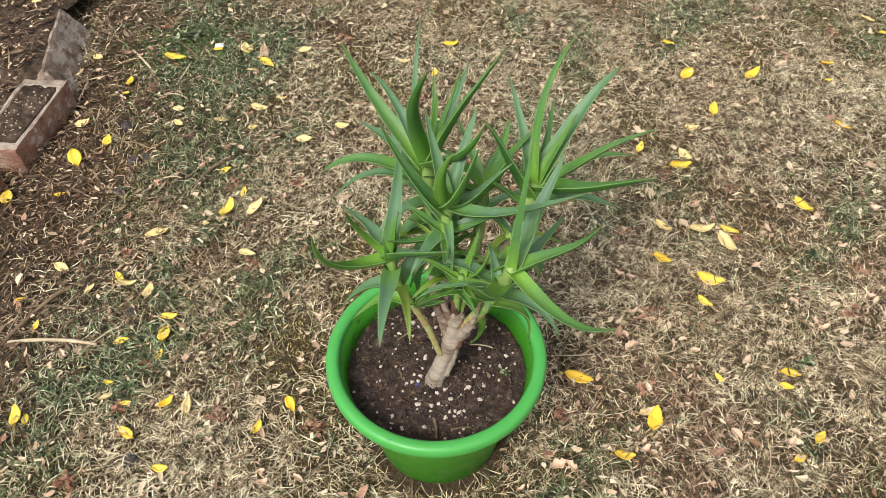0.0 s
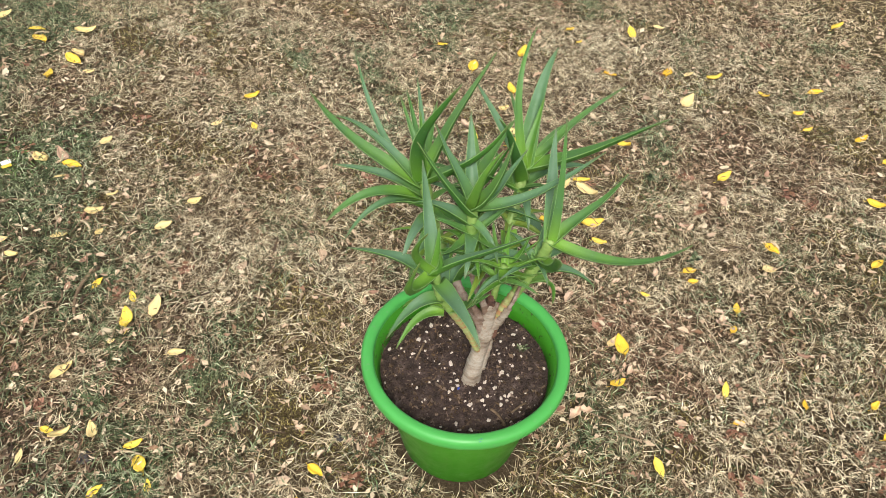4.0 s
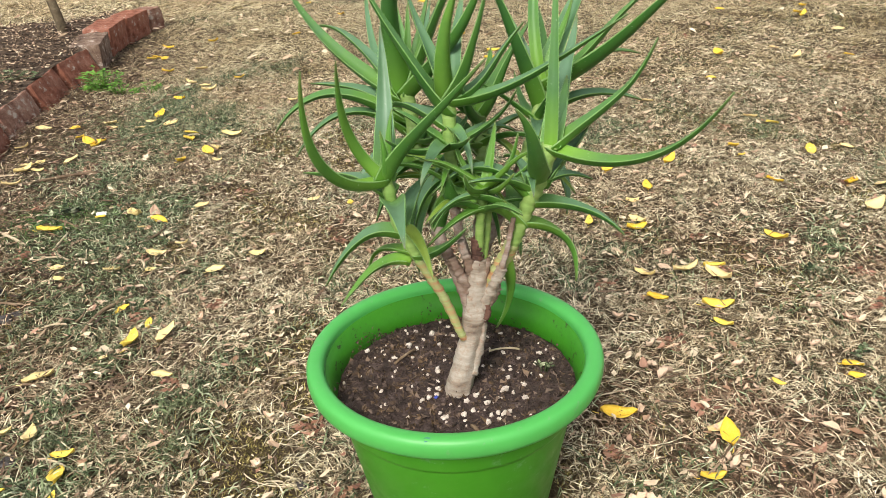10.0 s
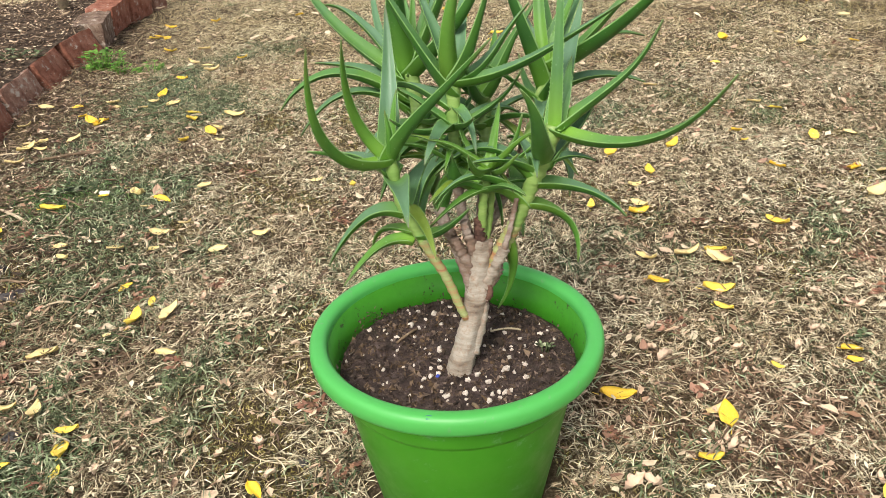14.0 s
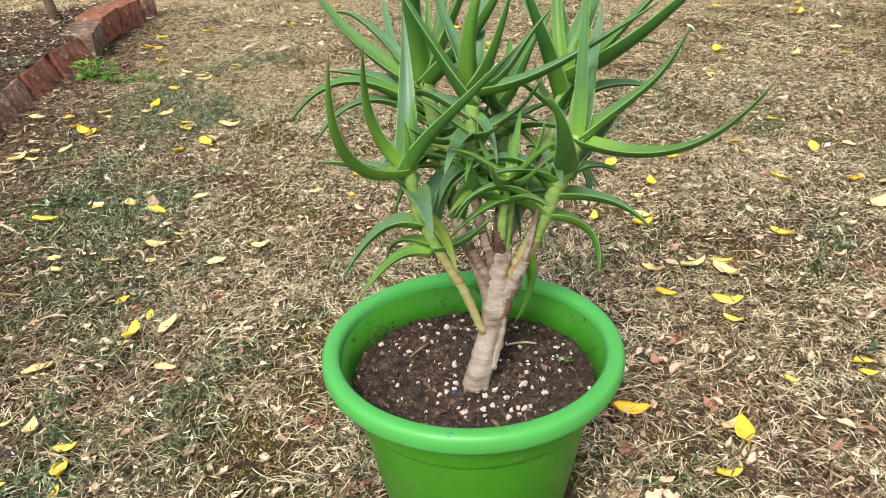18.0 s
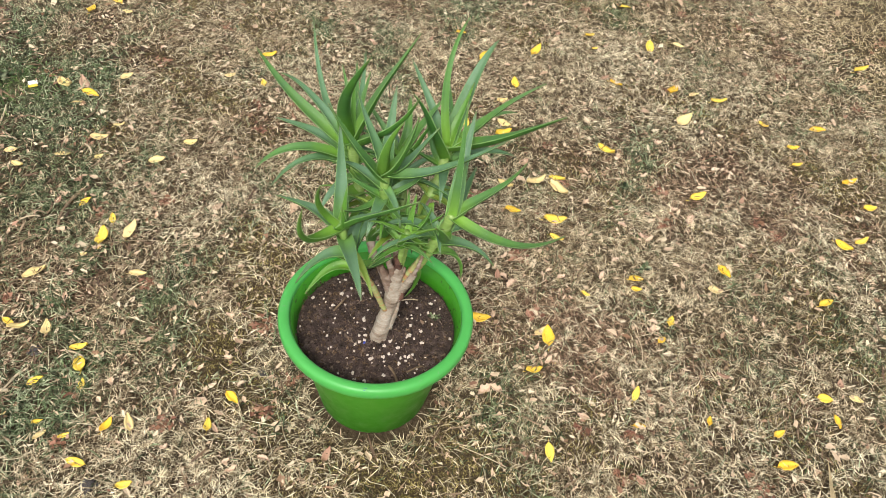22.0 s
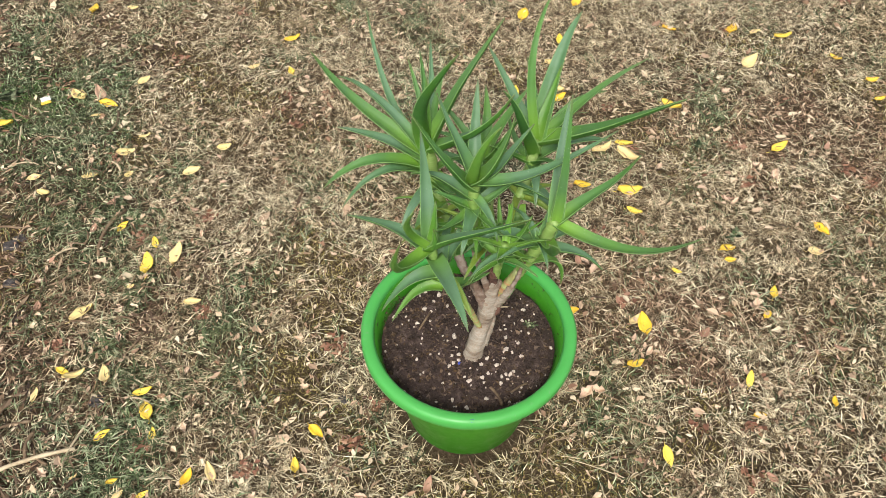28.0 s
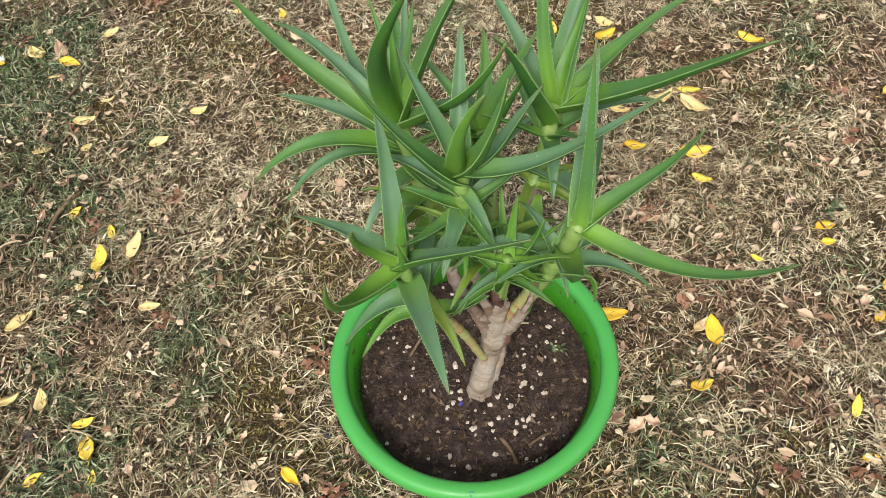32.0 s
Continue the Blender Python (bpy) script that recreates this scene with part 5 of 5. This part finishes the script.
def trunk():
    fine = limb([(-0.028, 0.653, 0.165), (-0.024, 0.655, 0.183), (-0.014, 0.660, 0.215), (-0.005, 0.664, 0.244), (0.002, 0.667, 0.276), (0.006, 0.670, 0.307), (0.007, 0.671, 0.332)])
    n = len(fine) - 1
    radii = [float(np.interp(i / n, [0, 0.12, 0.3, 0.5, 0.66, 0.85, 1], [0.0166, 0.0150, 0.0130, 0.0122, 0.0128, 0.0122, 0.0098])) for i in range(n + 1)]
    bm = bmesh.new()
    tube(bm, fine, radii, 28, 0.16, 0.035)
    part("trunk", bm, BARK, aloe, "pale ringed grey-brown trunk")
    stubs = (
        ([(0.000, 0.668, 0.318), (-0.006, 0.667, 0.338), (-0.011, 0.666, 0.356)], 0.0052, LIMB, "brown broken stub"),
        ([(0.006, 0.668, 0.322), (0.006, 0.667, 0.342), (0.005, 0.666, 0.357)], 0.0066, SCAR, "dark hollow stub"),
        ([(0.013, 0.664, 0.312), (0.016, 0.662, 0.334)], 0.0026, LIMB, "tan strip of torn bark"),
        ([(-0.004, 0.668, 0.296), (-0.014, 0.672, 0.318), (-0.019, 0.676, 0.334)], 0.0062, LIMB, "brown ringed side stub"),
        ([(0.008, 0.661, 0.280), (0.019, 0.654, 0.308), (0.027, 0.650, 0.327)], 0.0066, BARK, "pale knobbly side stub"),
        ([(0.026, 0.650, 0.322), (0.032, 0.646, 0.352), (0.038, 0.643, 0.384)], 0.0028, LIMB, "dead pinkish-brown twig"),
        ([(0.007, 0.658, 0.262), (0.011, 0.655, 0.272), (0.012, 0.655, 0.284)], 0.0036, SCAR, "dark reddish bark scar"),
        ([(0.014, 0.662, 0.284), (0.019, 0.658, 0.298), (0.022, 0.656, 0.310)], 0.0070, LIMB, "knobbly reddish knot at the fork"),
        ([(-0.008, 0.651, 0.204), (0.005, 0.655, 0.245), (0.010, 0.658, 0.278)], 0.0040, BARK, "pale ridge of old bark"),
    )
    for points, r, mt, label in stubs:
        run = limb(points)
        k = len(run) - 1
        bm = bmesh.new()
        tube(bm, run, [r * (1.0 - 0.25 * i / k) * (1 + 0.16 * math.sin(2.3 * i)) for i in range(k + 1)], 12, 0.6, 0.06)
        part("branch_stub", bm, mt, aloe, label)


trunk()


def branch(points, r0, r1, material, label, green=0.5):
    """A stem from the trunk to a rosette, with the pale sheaths of shed leaves round it. green: the share that is still bark."""
    fine = limb(points)
    n = len(fine) - 1
    bm = bmesh.new()
    tube(bm, fine, [(r0 + (r1 - r0) * i / n) * 0.86 for i in range(n + 1)], 14, 0.08, 0.17)
    cut = int(len(bm.faces) * green)
    ob = part("branch", bm, [material, STEM], aloe, label)
    for k, f in enumerate(ob.data.polygons):
        f.material_index = 1 if k > cut else 0
    return ob


def leaf(stem, base, tip, width, sag=0.0, via=None, mat=0, twist=0.0, hook=None):
    """One fleshy channelled leaf from base to tip with a pale margin of small teeth. sag: how far its middle arches up. hook: how far the tip curls up."""
    base, tip = Vector(base) - ORIGIN, Vector(tip) - ORIGIN
    chord = tip - base
    out = Vector((chord.x, chord.y, 0))
    side = Vector((0, 0, 1)).cross(out).normalized() if out.length > 0.01 else Vector((1, 0, 0))
    up = chord.normalized().cross(side)
    mid = Vector(via) - ORIGIN if via else (base + tip) / 2 + up * sag
    n = 20
    r = random.Random(round(1e4 * (tip.x + 2 * tip.y + 3 * tip.z)))
    wave, veer = chord.length * r.uniform(-0.012, 0.022), chord.length * r.uniform(-0.035, 0.035)
    curl = chord.length * (r.uniform(-0.05, 0.06) if hook is None else hook)
    turn = twist + r.uniform(-0.5, 0.5)
    pts = []
    for k, q in enumerate(bezier(base, mid, tip, n)):
        t = k / n
        bend = max(0.0, t - 0.62) / 0.38
        pts.append(q - up * wave * math.sin(2 * math.pi * t) + side * veer * math.sin(math.pi * t) + up * curl * bend * bend)
    bm = bmesh.new()
    along = bm.verts.layers.float.new("along")
    rows = []
    for i, p in enumerate(pts):
        t = i / n
        tan = (pts[min(i + 1, n)] - pts[max(i - 1, 0)]).normalized()
        s = (side - tan * side.dot(tan)).normalized()
        s = Matrix.Rotation(turn * t, 3, tan) @ s
        nrm = tan.cross(s)
        half = 0.345 * width * ((1 - t) ** 0.86 * (1.00 + 0.22 * min(1, t * 6)) if t < 1 else 0.0) + 0.0005
        thick = half * (0.28 - 0.05 * t) + 0.0009
        deep = half * (0.60 - 0.20 * t)
        ring = []
        for u, h in ((-1.0, 0.0), (-0.95, -0.22), (-0.6, -1.0), (0.0, -1.35), (0.6, -1.0), (0.95, -0.22), (1.0, 0.0), (0.945, 0.14), (0.5, 0.10), (0.0, 0.0), (-0.5, 0.10), (-0.945, 0.14)):
            q = p + s * u * half + nrm * (h * thick + (u * u) * deep)
            ring.append(bm.verts.new(q))
            ring[-1][along] = t
        rows.append(ring)
        # small pale teeth
        if 1 < i < n - 1 and width > 0.012:
            for sgn, k in ((-1, 0), (1, 6)):
                for f in (0.15, 0.65):
                    c = ring[k].co.lerp(ring[k].co + (pts[min(i + 1, n)] - p), f)
                    bm_t = [bm.verts.new(c - tan * 0.0007), bm.verts.new(c + tan * 0.0007), bm.verts.new(c + s * sgn * 0.0011 + tan * 0.0008), bm.verts.new(c + nrm * 0.0005)]
                    for face in ((0, 1, 2), (0, 2, 3), (1, 3, 2)):
                        bm.faces.new([bm_t[j] for j in face]).material_index = 1
    for a, b in zip(rows, rows[1:]):
        for k in range(12):
            f = bm.faces.new((a[k], b[k], b[(k + 1) % 12], a[(k + 1) % 12]))
            # margin, shade-darkened underside, upper side
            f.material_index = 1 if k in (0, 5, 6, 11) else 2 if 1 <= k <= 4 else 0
    bm.faces.new(rows[0])
    bm.faces.new(rows[-1][::-1])
    bmesh.ops.recalc_face_normals(bm, faces=bm.faces)
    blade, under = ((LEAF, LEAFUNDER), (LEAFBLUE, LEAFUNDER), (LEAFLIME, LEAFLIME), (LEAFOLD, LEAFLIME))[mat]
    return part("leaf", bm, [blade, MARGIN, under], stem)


def around(stem, apex, count, length, rise, width, seed, mat=0):
    """A ring of ordinary leaves round an apex: low ones arch over, high ones bow upwards."""
    r = random.Random(seed)
    for k in range(count):
        a = 2 * math.pi * (k + r.uniform(-0.3, 0.3)) / count
        e, l = radians(rise + r.uniform(-16, 16)), length * r.uniform(0.72, 1.15)
        tip = (apex[0] + l * math.cos(a) * math.cos(e), apex[1] + l * math.sin(a) * math.cos(e), apex[2] + l * math.sin(e))
        leaf(stem, apex, tip, width * r.uniform(0.68, 0.95), length * (r.uniform(0.10, 0.26) if rise < 20 else r.uniform(-0.14, 0.08)), None, mat)


# rosette at the front, over the bed side of the pot
s = branch([(-0.014, 0.658, 0.246), (-0.019, 0.659, 0.257), (-0.031, 0.668, 0.292), (-0.046, 0.677, 0.322), (-0.060, 0.681, 0.352), (-0.071, 0.684, 0.380), (-0.078, 0.686, 0.425)], 0.0044, 0.0072, OLDSTEM, "thin yellow-green side stem with rusty rings", 0.58)
A = (-0.079, 0.686, 0.422)
leaf(s, A, (-0.060, 0.760, 0.557), 0.030, via=(-0.068, 0.730, 0.492), mat=1)
leaf(s, A, (-0.004, 0.574, 0.560), 0.028, via=(-0.048, 0.640, 0.484), mat=1)
leaf(s, A, (-0.154, 0.594, 0.556), 0.027, via=(-0.141, 0.644, 0.458), mat=2, hook=0.04)
leaf(s, A, (-0.117, 0.640, 0.557), 0.022, via=(-0.107, 0.682, 0.470), mat=2)
leaf(s, A, (-0.066, 0.700, 0.490), 0.018, mat=2)
leaf(s, A, (-0.082, 0.668, 0.480), 0.016, via=(-0.080, 0.670, 0.448), mat=2)
leaf(s, (-0.076, 0.687, 0.408), (-0.152, 0.803, 0.394), 0.034, via=(-0.108, 0.752, 0.408), mat=1)
leaf(s, (-0.075, 0.684, 0.402), (-0.085, 0.556, 0.414), 0.032, via=(-0.079, 0.614, 0.420), mat=1)
leaf(s, (-0.070, 0.685, 0.364), (-0.151, 0.692, 0.318), 0.030, via=(-0.110, 0.689, 0.362), mat=1)
leaf(s, (-0.062, 0.683, 0.332), (-0.135, 0.686, 0.288), 0.023, via=(-0.096, 0.694, 0.325), mat=2)
leaf(s, (-0.066, 0.682, 0.372), (-0.053, 0.606, 0.350), 0.018, 0.010, mat=3)
leaf(s, (-0.066, 0.688, 0.370), (-0.022, 0.745, 0.402), 0.028, 0.010, mat=1)
leaf(s, (-0.055, 0.681, 0.338), (-0.008, 0.652, 0.376), 0.024, -0.006)
leaf(s, (-0.058, 0.684, 0.342), (-0.098, 0.742, 0.300), 0.016, 0.016, mat=2)

# rosette at the front, over the open side of the pot
s = branch([(0.006, 0.668, 0.272), (0.014, 0.665, 0.290), (0.025, 0.660, 0.320), (0.036, 0.657, 0.341), (0.045, 0.653, 0.364), (0.054, 0.648, 0.392), (0.064, 0.643, 0.418), (0.075, 0.640, 0.455)], 0.0078, 0.0088, OLDSTEM, "stout yellow-green side stem")
A = (0.075, 0.640, 0.450)
leaf(s, A, (0.090, 0.668, 0.634), 0.0170, via=(0.079, 0.645, 0.536), hook=0.0)
leaf(s, A, (0.142, 0.746, 0.549), 0.029, via=(0.116, 0.699, 0.505), mat=1)
leaf(s, A, (0.174, 0.620, 0.544), 0.029, via=(0.126, 0.633, 0.486))
leaf(s, A, (0.170, 0.491, 0.530), 0.027, via=(0.128, 0.563, 0.460), hook=0.02)
leaf(s, A, (0.110, 0.690, 0.505), 0.021)
leaf(s, (0.064, 0.643, 0.420), (0.018, 0.566, 0.522), 0.030, via=(0.038, 0.583, 0.472), hook=-0.03)
leaf(s, (0.066, 0.644, 0.414), (0.122, 0.650, 0.470), 0.036, via=(0.094, 0.656, 0.432), mat=1)
leaf(s, (0.068, 0.645, 0.412), (0.150, 0.735, 0.452), 0.030, 0.006, mat=1)
leaf(s, (0.060, 0.648, 0.394), (0.136, 0.600, 0.370), 0.028, via=(0.105, 0.630, 0.388), mat=1)
leaf(s, (0.050, 0.652, 0.372), (0.104, 0.645, 0.300), 0.026, via=(0.092, 0.650, 0.352), mat=2)
leaf(s, (0.048, 0.653, 0.368), (-0.049, 0.652, 0.362), 0.029, via=(0.008, 0.655, 0.394), mat=2)
leaf(s, (0.058, 0.648, 0.396), (-0.036, 0.672, 0.412), 0.027, via=(0.014, 0.662, 0.432), mat=1)
leaf(s, (0.048, 0.652, 0.380), (-0.046, 0.640, 0.388), 0.022, via=(-0.004, 0.648, 0.412), mat=1)
leaf(s, (0.036, 0.660, 0.330), (0.029, 0.680, 0.235), 0.018, via=(0.046, 0.675, 0.282), mat=2)
around(s, (0.060, 0.646, 0.405), 4, 0.075, 15, 0.022, 41, 1)

# tall rosette behind, on the bed side
s = branch([(-0.004, 0.664, 0.266), (-0.011, 0.670, 0.298), (-0.018, 0.685, 0.326), (-0.024, 0.704, 0.342), (-0.022, 0.740, 0.362), (-0.026, 0.782, 0.412), (-0.030, 0.806, 0.474)], 0.0054, 0.0092, LIMB, "long ringed brown stem, pale green towards its top", 0.56)
A = (-0.030, 0.808, 0.470)
leaf(s, (-0.032, 0.806, 0.464), (-0.142, 0.922, 0.588), 0.034, via=(-0.094, 0.884, 0.511))
leaf(s, (-0.032, 0.808, 0.462), (-0.107, 0.926, 0.540), 0.024, via=(-0.074, 0.874, 0.518), mat=1, hook=-0.06)
leaf(s, A, (-0.038, 1.010, 0.566), 0.019, via=(-0.048, 0.900, 0.496), mat=1)
leaf(s, A, (-0.022, 0.728, 0.674), 0.032, via=(-0.040, 0.782, 0.580), hook=0.03)
leaf(s, A, (0.075, 0.792, 0.656), 0.032, via=(0.012, 0.808, 0.562))
leaf(s, A, (0.039, 0.712, 0.618), 0.034, via=(0.010, 0.756, 0.530), mat=1)
leaf(s, A, (0.018, 0.950, 0.522), 0.018)
leaf(s, A, (0.030, 0.940, 0.545), 0.017, mat=1)
leaf(s, A, (0.012, 0.846, 0.572), 0.020)
leaf(s, A, (-0.014, 0.850, 0.560), 0.017, mat=2)
leaf(s, A, (-0.020, 0.900, 0.552), 0.018)
leaf(s, (-0.032, 0.808, 0.448), (-0.128, 0.898, 0.470), 0.030, 0.014, mat=1)
leaf(s, (-0.034, 0.806, 0.440), (-0.175, 0.822, 0.436), 0.028, via=(-0.118, 0.808, 0.482))
leaf(s, (-0.034, 0.804, 0.430), (-0.158, 0.802, 0.424), 0.022, 0.034, mat=1)
leaf(s, (-0.028, 0.790, 0.418), (-0.100, 0.740, 0.405), 0.026, 0.016, mat=1)
leaf(s, (-0.022, 0.790, 0.418), (0.030, 0.745, 0.412), 0.026, 0.016, mat=1)
leaf(s, (-0.028, 0.796, 0.430), (-0.010, 0.710, 0.462), 0.034, -0.010)
around(s, (-0.027, 0.800, 0.438), 4, 0.075, 24, 0.020, 42, 0)
leaf(s, (-0.024, 0.752, 0.380), (-0.044, 0.726, 0.296), 0.040, via=(-0.046, 0.738, 0.348))
leaf(s, (-0.026, 0.772, 0.405), (-0.082, 0.750, 0.352), 0.036, via=(-0.060, 0.756, 0.400))
around(s, (-0.024, 0.760, 0.392), 5, 0.080, -8, 0.016, 43, 3)

# rosette in the middle
s = branch([(0.000, 0.674, 0.324), (-0.006, 0.690, 0.352), (-0.008, 0.704, 0.392), (-0.006, 0.713, 0.432), (-0.004, 0.718, 0.490)], 0.0050, 0.0084, LIMB, "upright reddish stem, pale green towards its top", 0.55)
A = (-0.004, 0.718, 0.484)
leaf(s, (-0.006, 0.718, 0.474), (-0.090, 0.732, 0.610), 0.033, via=(-0.040, 0.716, 0.530))
leaf(s, A, (0.153, 0.656, 0.570), 0.028, via=(0.066, 0.680, 0.512), mat=1)
leaf(s, A, (0.004, 0.676, 0.612), 0.027, via=(-0.008, 0.694, 0.546), mat=2)
leaf(s, A, (0.036, 0.690, 0.597), 0.033, via=(0.012, 0.692, 0.536))
leaf(s, A, (0.036, 0.800, 0.575), 0.028, 0.0, mat=1)
leaf(s, A, (0.070, 0.716, 0.560), 0.027, via=(0.036, 0.710, 0.512), mat=1)
leaf(s, A, (-0.030, 0.780, 0.590), 0.026, 0.0, mat=1)
leaf(s, (-0.004, 0.715, 0.460), (0.002, 0.655, 0.432), 0.016, 0.012, mat=1)
leaf(s, (-0.006, 0.718, 0.458), (-0.066, 0.782, 0.468), 0.030, 0.012, mat=1)
leaf(s, (-0.006, 0.712, 0.440), (-0.050, 0.655, 0.425), 0.026, 0.016, mat=1)
leaf(s, (-0.004, 0.710, 0.430), (0.070, 0.735, 0.440), 0.026, 0.016, mat=1)
around(s, (-0.006, 0.712, 0.440), 5, 0.080, 34, 0.022, 44, 0)
leaf(s, (-0.007, 0.700, 0.402), (-0.020, 0.668, 0.430), 0.034, via=(-0.016, 0.676, 0.400))
leaf(s, (-0.006, 0.706, 0.412), (0.028, 0.716, 0.322), 0.034, via=(0.022, 0.712, 0.378))
leaf(s, (-0.006, 0.704, 0.392), (-0.012, 0.712, 0.308), 0.036, via=(-0.020, 0.716, 0.350))
leaf(s, (-0.004, 0.704, 0.398), (0.040, 0.690, 0.334), 0.030, via=(0.026, 0.700, 0.384))
leaf(s, (-0.007, 0.706, 0.408), (-0.052, 0.690, 0.356), 0.032, via=(-0.036, 0.698, 0.402), mat=1)
around(s, (-0.008, 0.704, 0.400), 6, 0.080, 6, 0.019, 45, 2)

# tall rosette behind, on the open side
s = branch([(0.002, 0.674, 0.31), (0.032, 0.700, 0.345), (0.070, 0.732, 0.39), (0.098, 0.754, 0.43), (0.110, 0.762, 0.478)], 0.0058, 0.0092, LIMB, "long ringed brown stem, pale green towards its top", 0.55)
A = (0.110, 0.762, 0.474)
leaf(s, A, (0.214, 0.628, 0.624), 0.041, via=(0.168, 0.700, 0.531))
leaf(s, A, (0.154, 0.832, 0.656), 0.017, via=(0.120, 0.803, 0.580))
leaf(s, A, (0.219, 0.858, 0.590), 0.035, via=(0.172, 0.822, 0.545), mat=1)
leaf(s, A, (0.240, 0.732, 0.594), 0.027, via=(0.170, 0.756, 0.520))
leaf(s, (0.105, 0.763, 0.452), (0.046, 0.740, 0.607), 0.034, via=(0.070, 0.744, 0.540))
leaf(s, A, (0.160, 0.800, 0.560), 0.022, mat=2)
leaf(s, A, (0.135, 0.850, 0.545), 0.020)
leaf(s, A, (0.075, 0.860, 0.575), 0.024, mat=1)
leaf(s, (0.110, 0.764, 0.450), (0.240, 0.800, 0.490), 0.022, 0.024)
leaf(s, (0.108, 0.762, 0.440), (0.215, 0.740, 0.455), 0.028, 0.018, mat=1)
leaf(s, (0.104, 0.760, 0.436), (0.075, 0.690, 0.430), 0.026, 0.016, mat=1)
leaf(s, (0.106, 0.762, 0.436), (0.150, 0.870, 0.450), 0.026, 0.016, mat=1)
around(s, (0.102, 0.758, 0.440), 4, 0.075, 24, 0.020, 46, 0)
leaf(s, (0.070, 0.732, 0.396), (0.060, 0.690, 0.316), 0.034, via=(0.058, 0.706, 0.362))
leaf(s, (0.085, 0.742, 0.410), (0.120, 0.706, 0.350), 0.032, via=(0.114, 0.722, 0.394), mat=1)
around(s, (0.078, 0.740, 0.400), 5, 0.080, -4, 0.017, 47, 3)

# lesser rosettes hidden in the middle and at the back
s = branch([(0.004, 0.676, 0.31), (0.022, 0.710, 0.35), (0.038, 0.755, 0.395), (0.046, 0.790, 0.445)], 0.008, 0.009, LIMB, "hidden back stem")
around(s, (0.046, 0.790, 0.440), 7, 0.115, 50, 0.028, 5, 0)
around(s, (0.040, 0.770, 0.415), 5, 0.10, 8, 0.024, 6, 1)
s = branch([(0.008, 0.668, 0.325), (0.008, 0.664, 0.352), (0.009, 0.660, 0.384), (0.014, 0.656, 0.420)], 0.0044, 0.0056, STEM, "thin pale green inner stem")
around(s, (0.014, 0.656, 0.414), 6, 0.080, 46, 0.016, 8, 2)
around(s, (0.010, 0.660, 0.388), 5, 0.075, 5, 0.018, 9, 0)
around(s, (0.004, 0.690, 0.380), 5, 0.085, 10, 0.020, 10, 3)
s = branch([(0.012, 0.670, 0.325), (0.017, 0.672, 0.352), (0.020, 0.672, 0.384), (0.020, 0.670, 0.408)], 0.0046, 0.0052, STEM, "thin pale green inner stem")
around(s, (0.020, 0.670, 0.402), 5, 0.075, 30, 0.016, 18, 2)
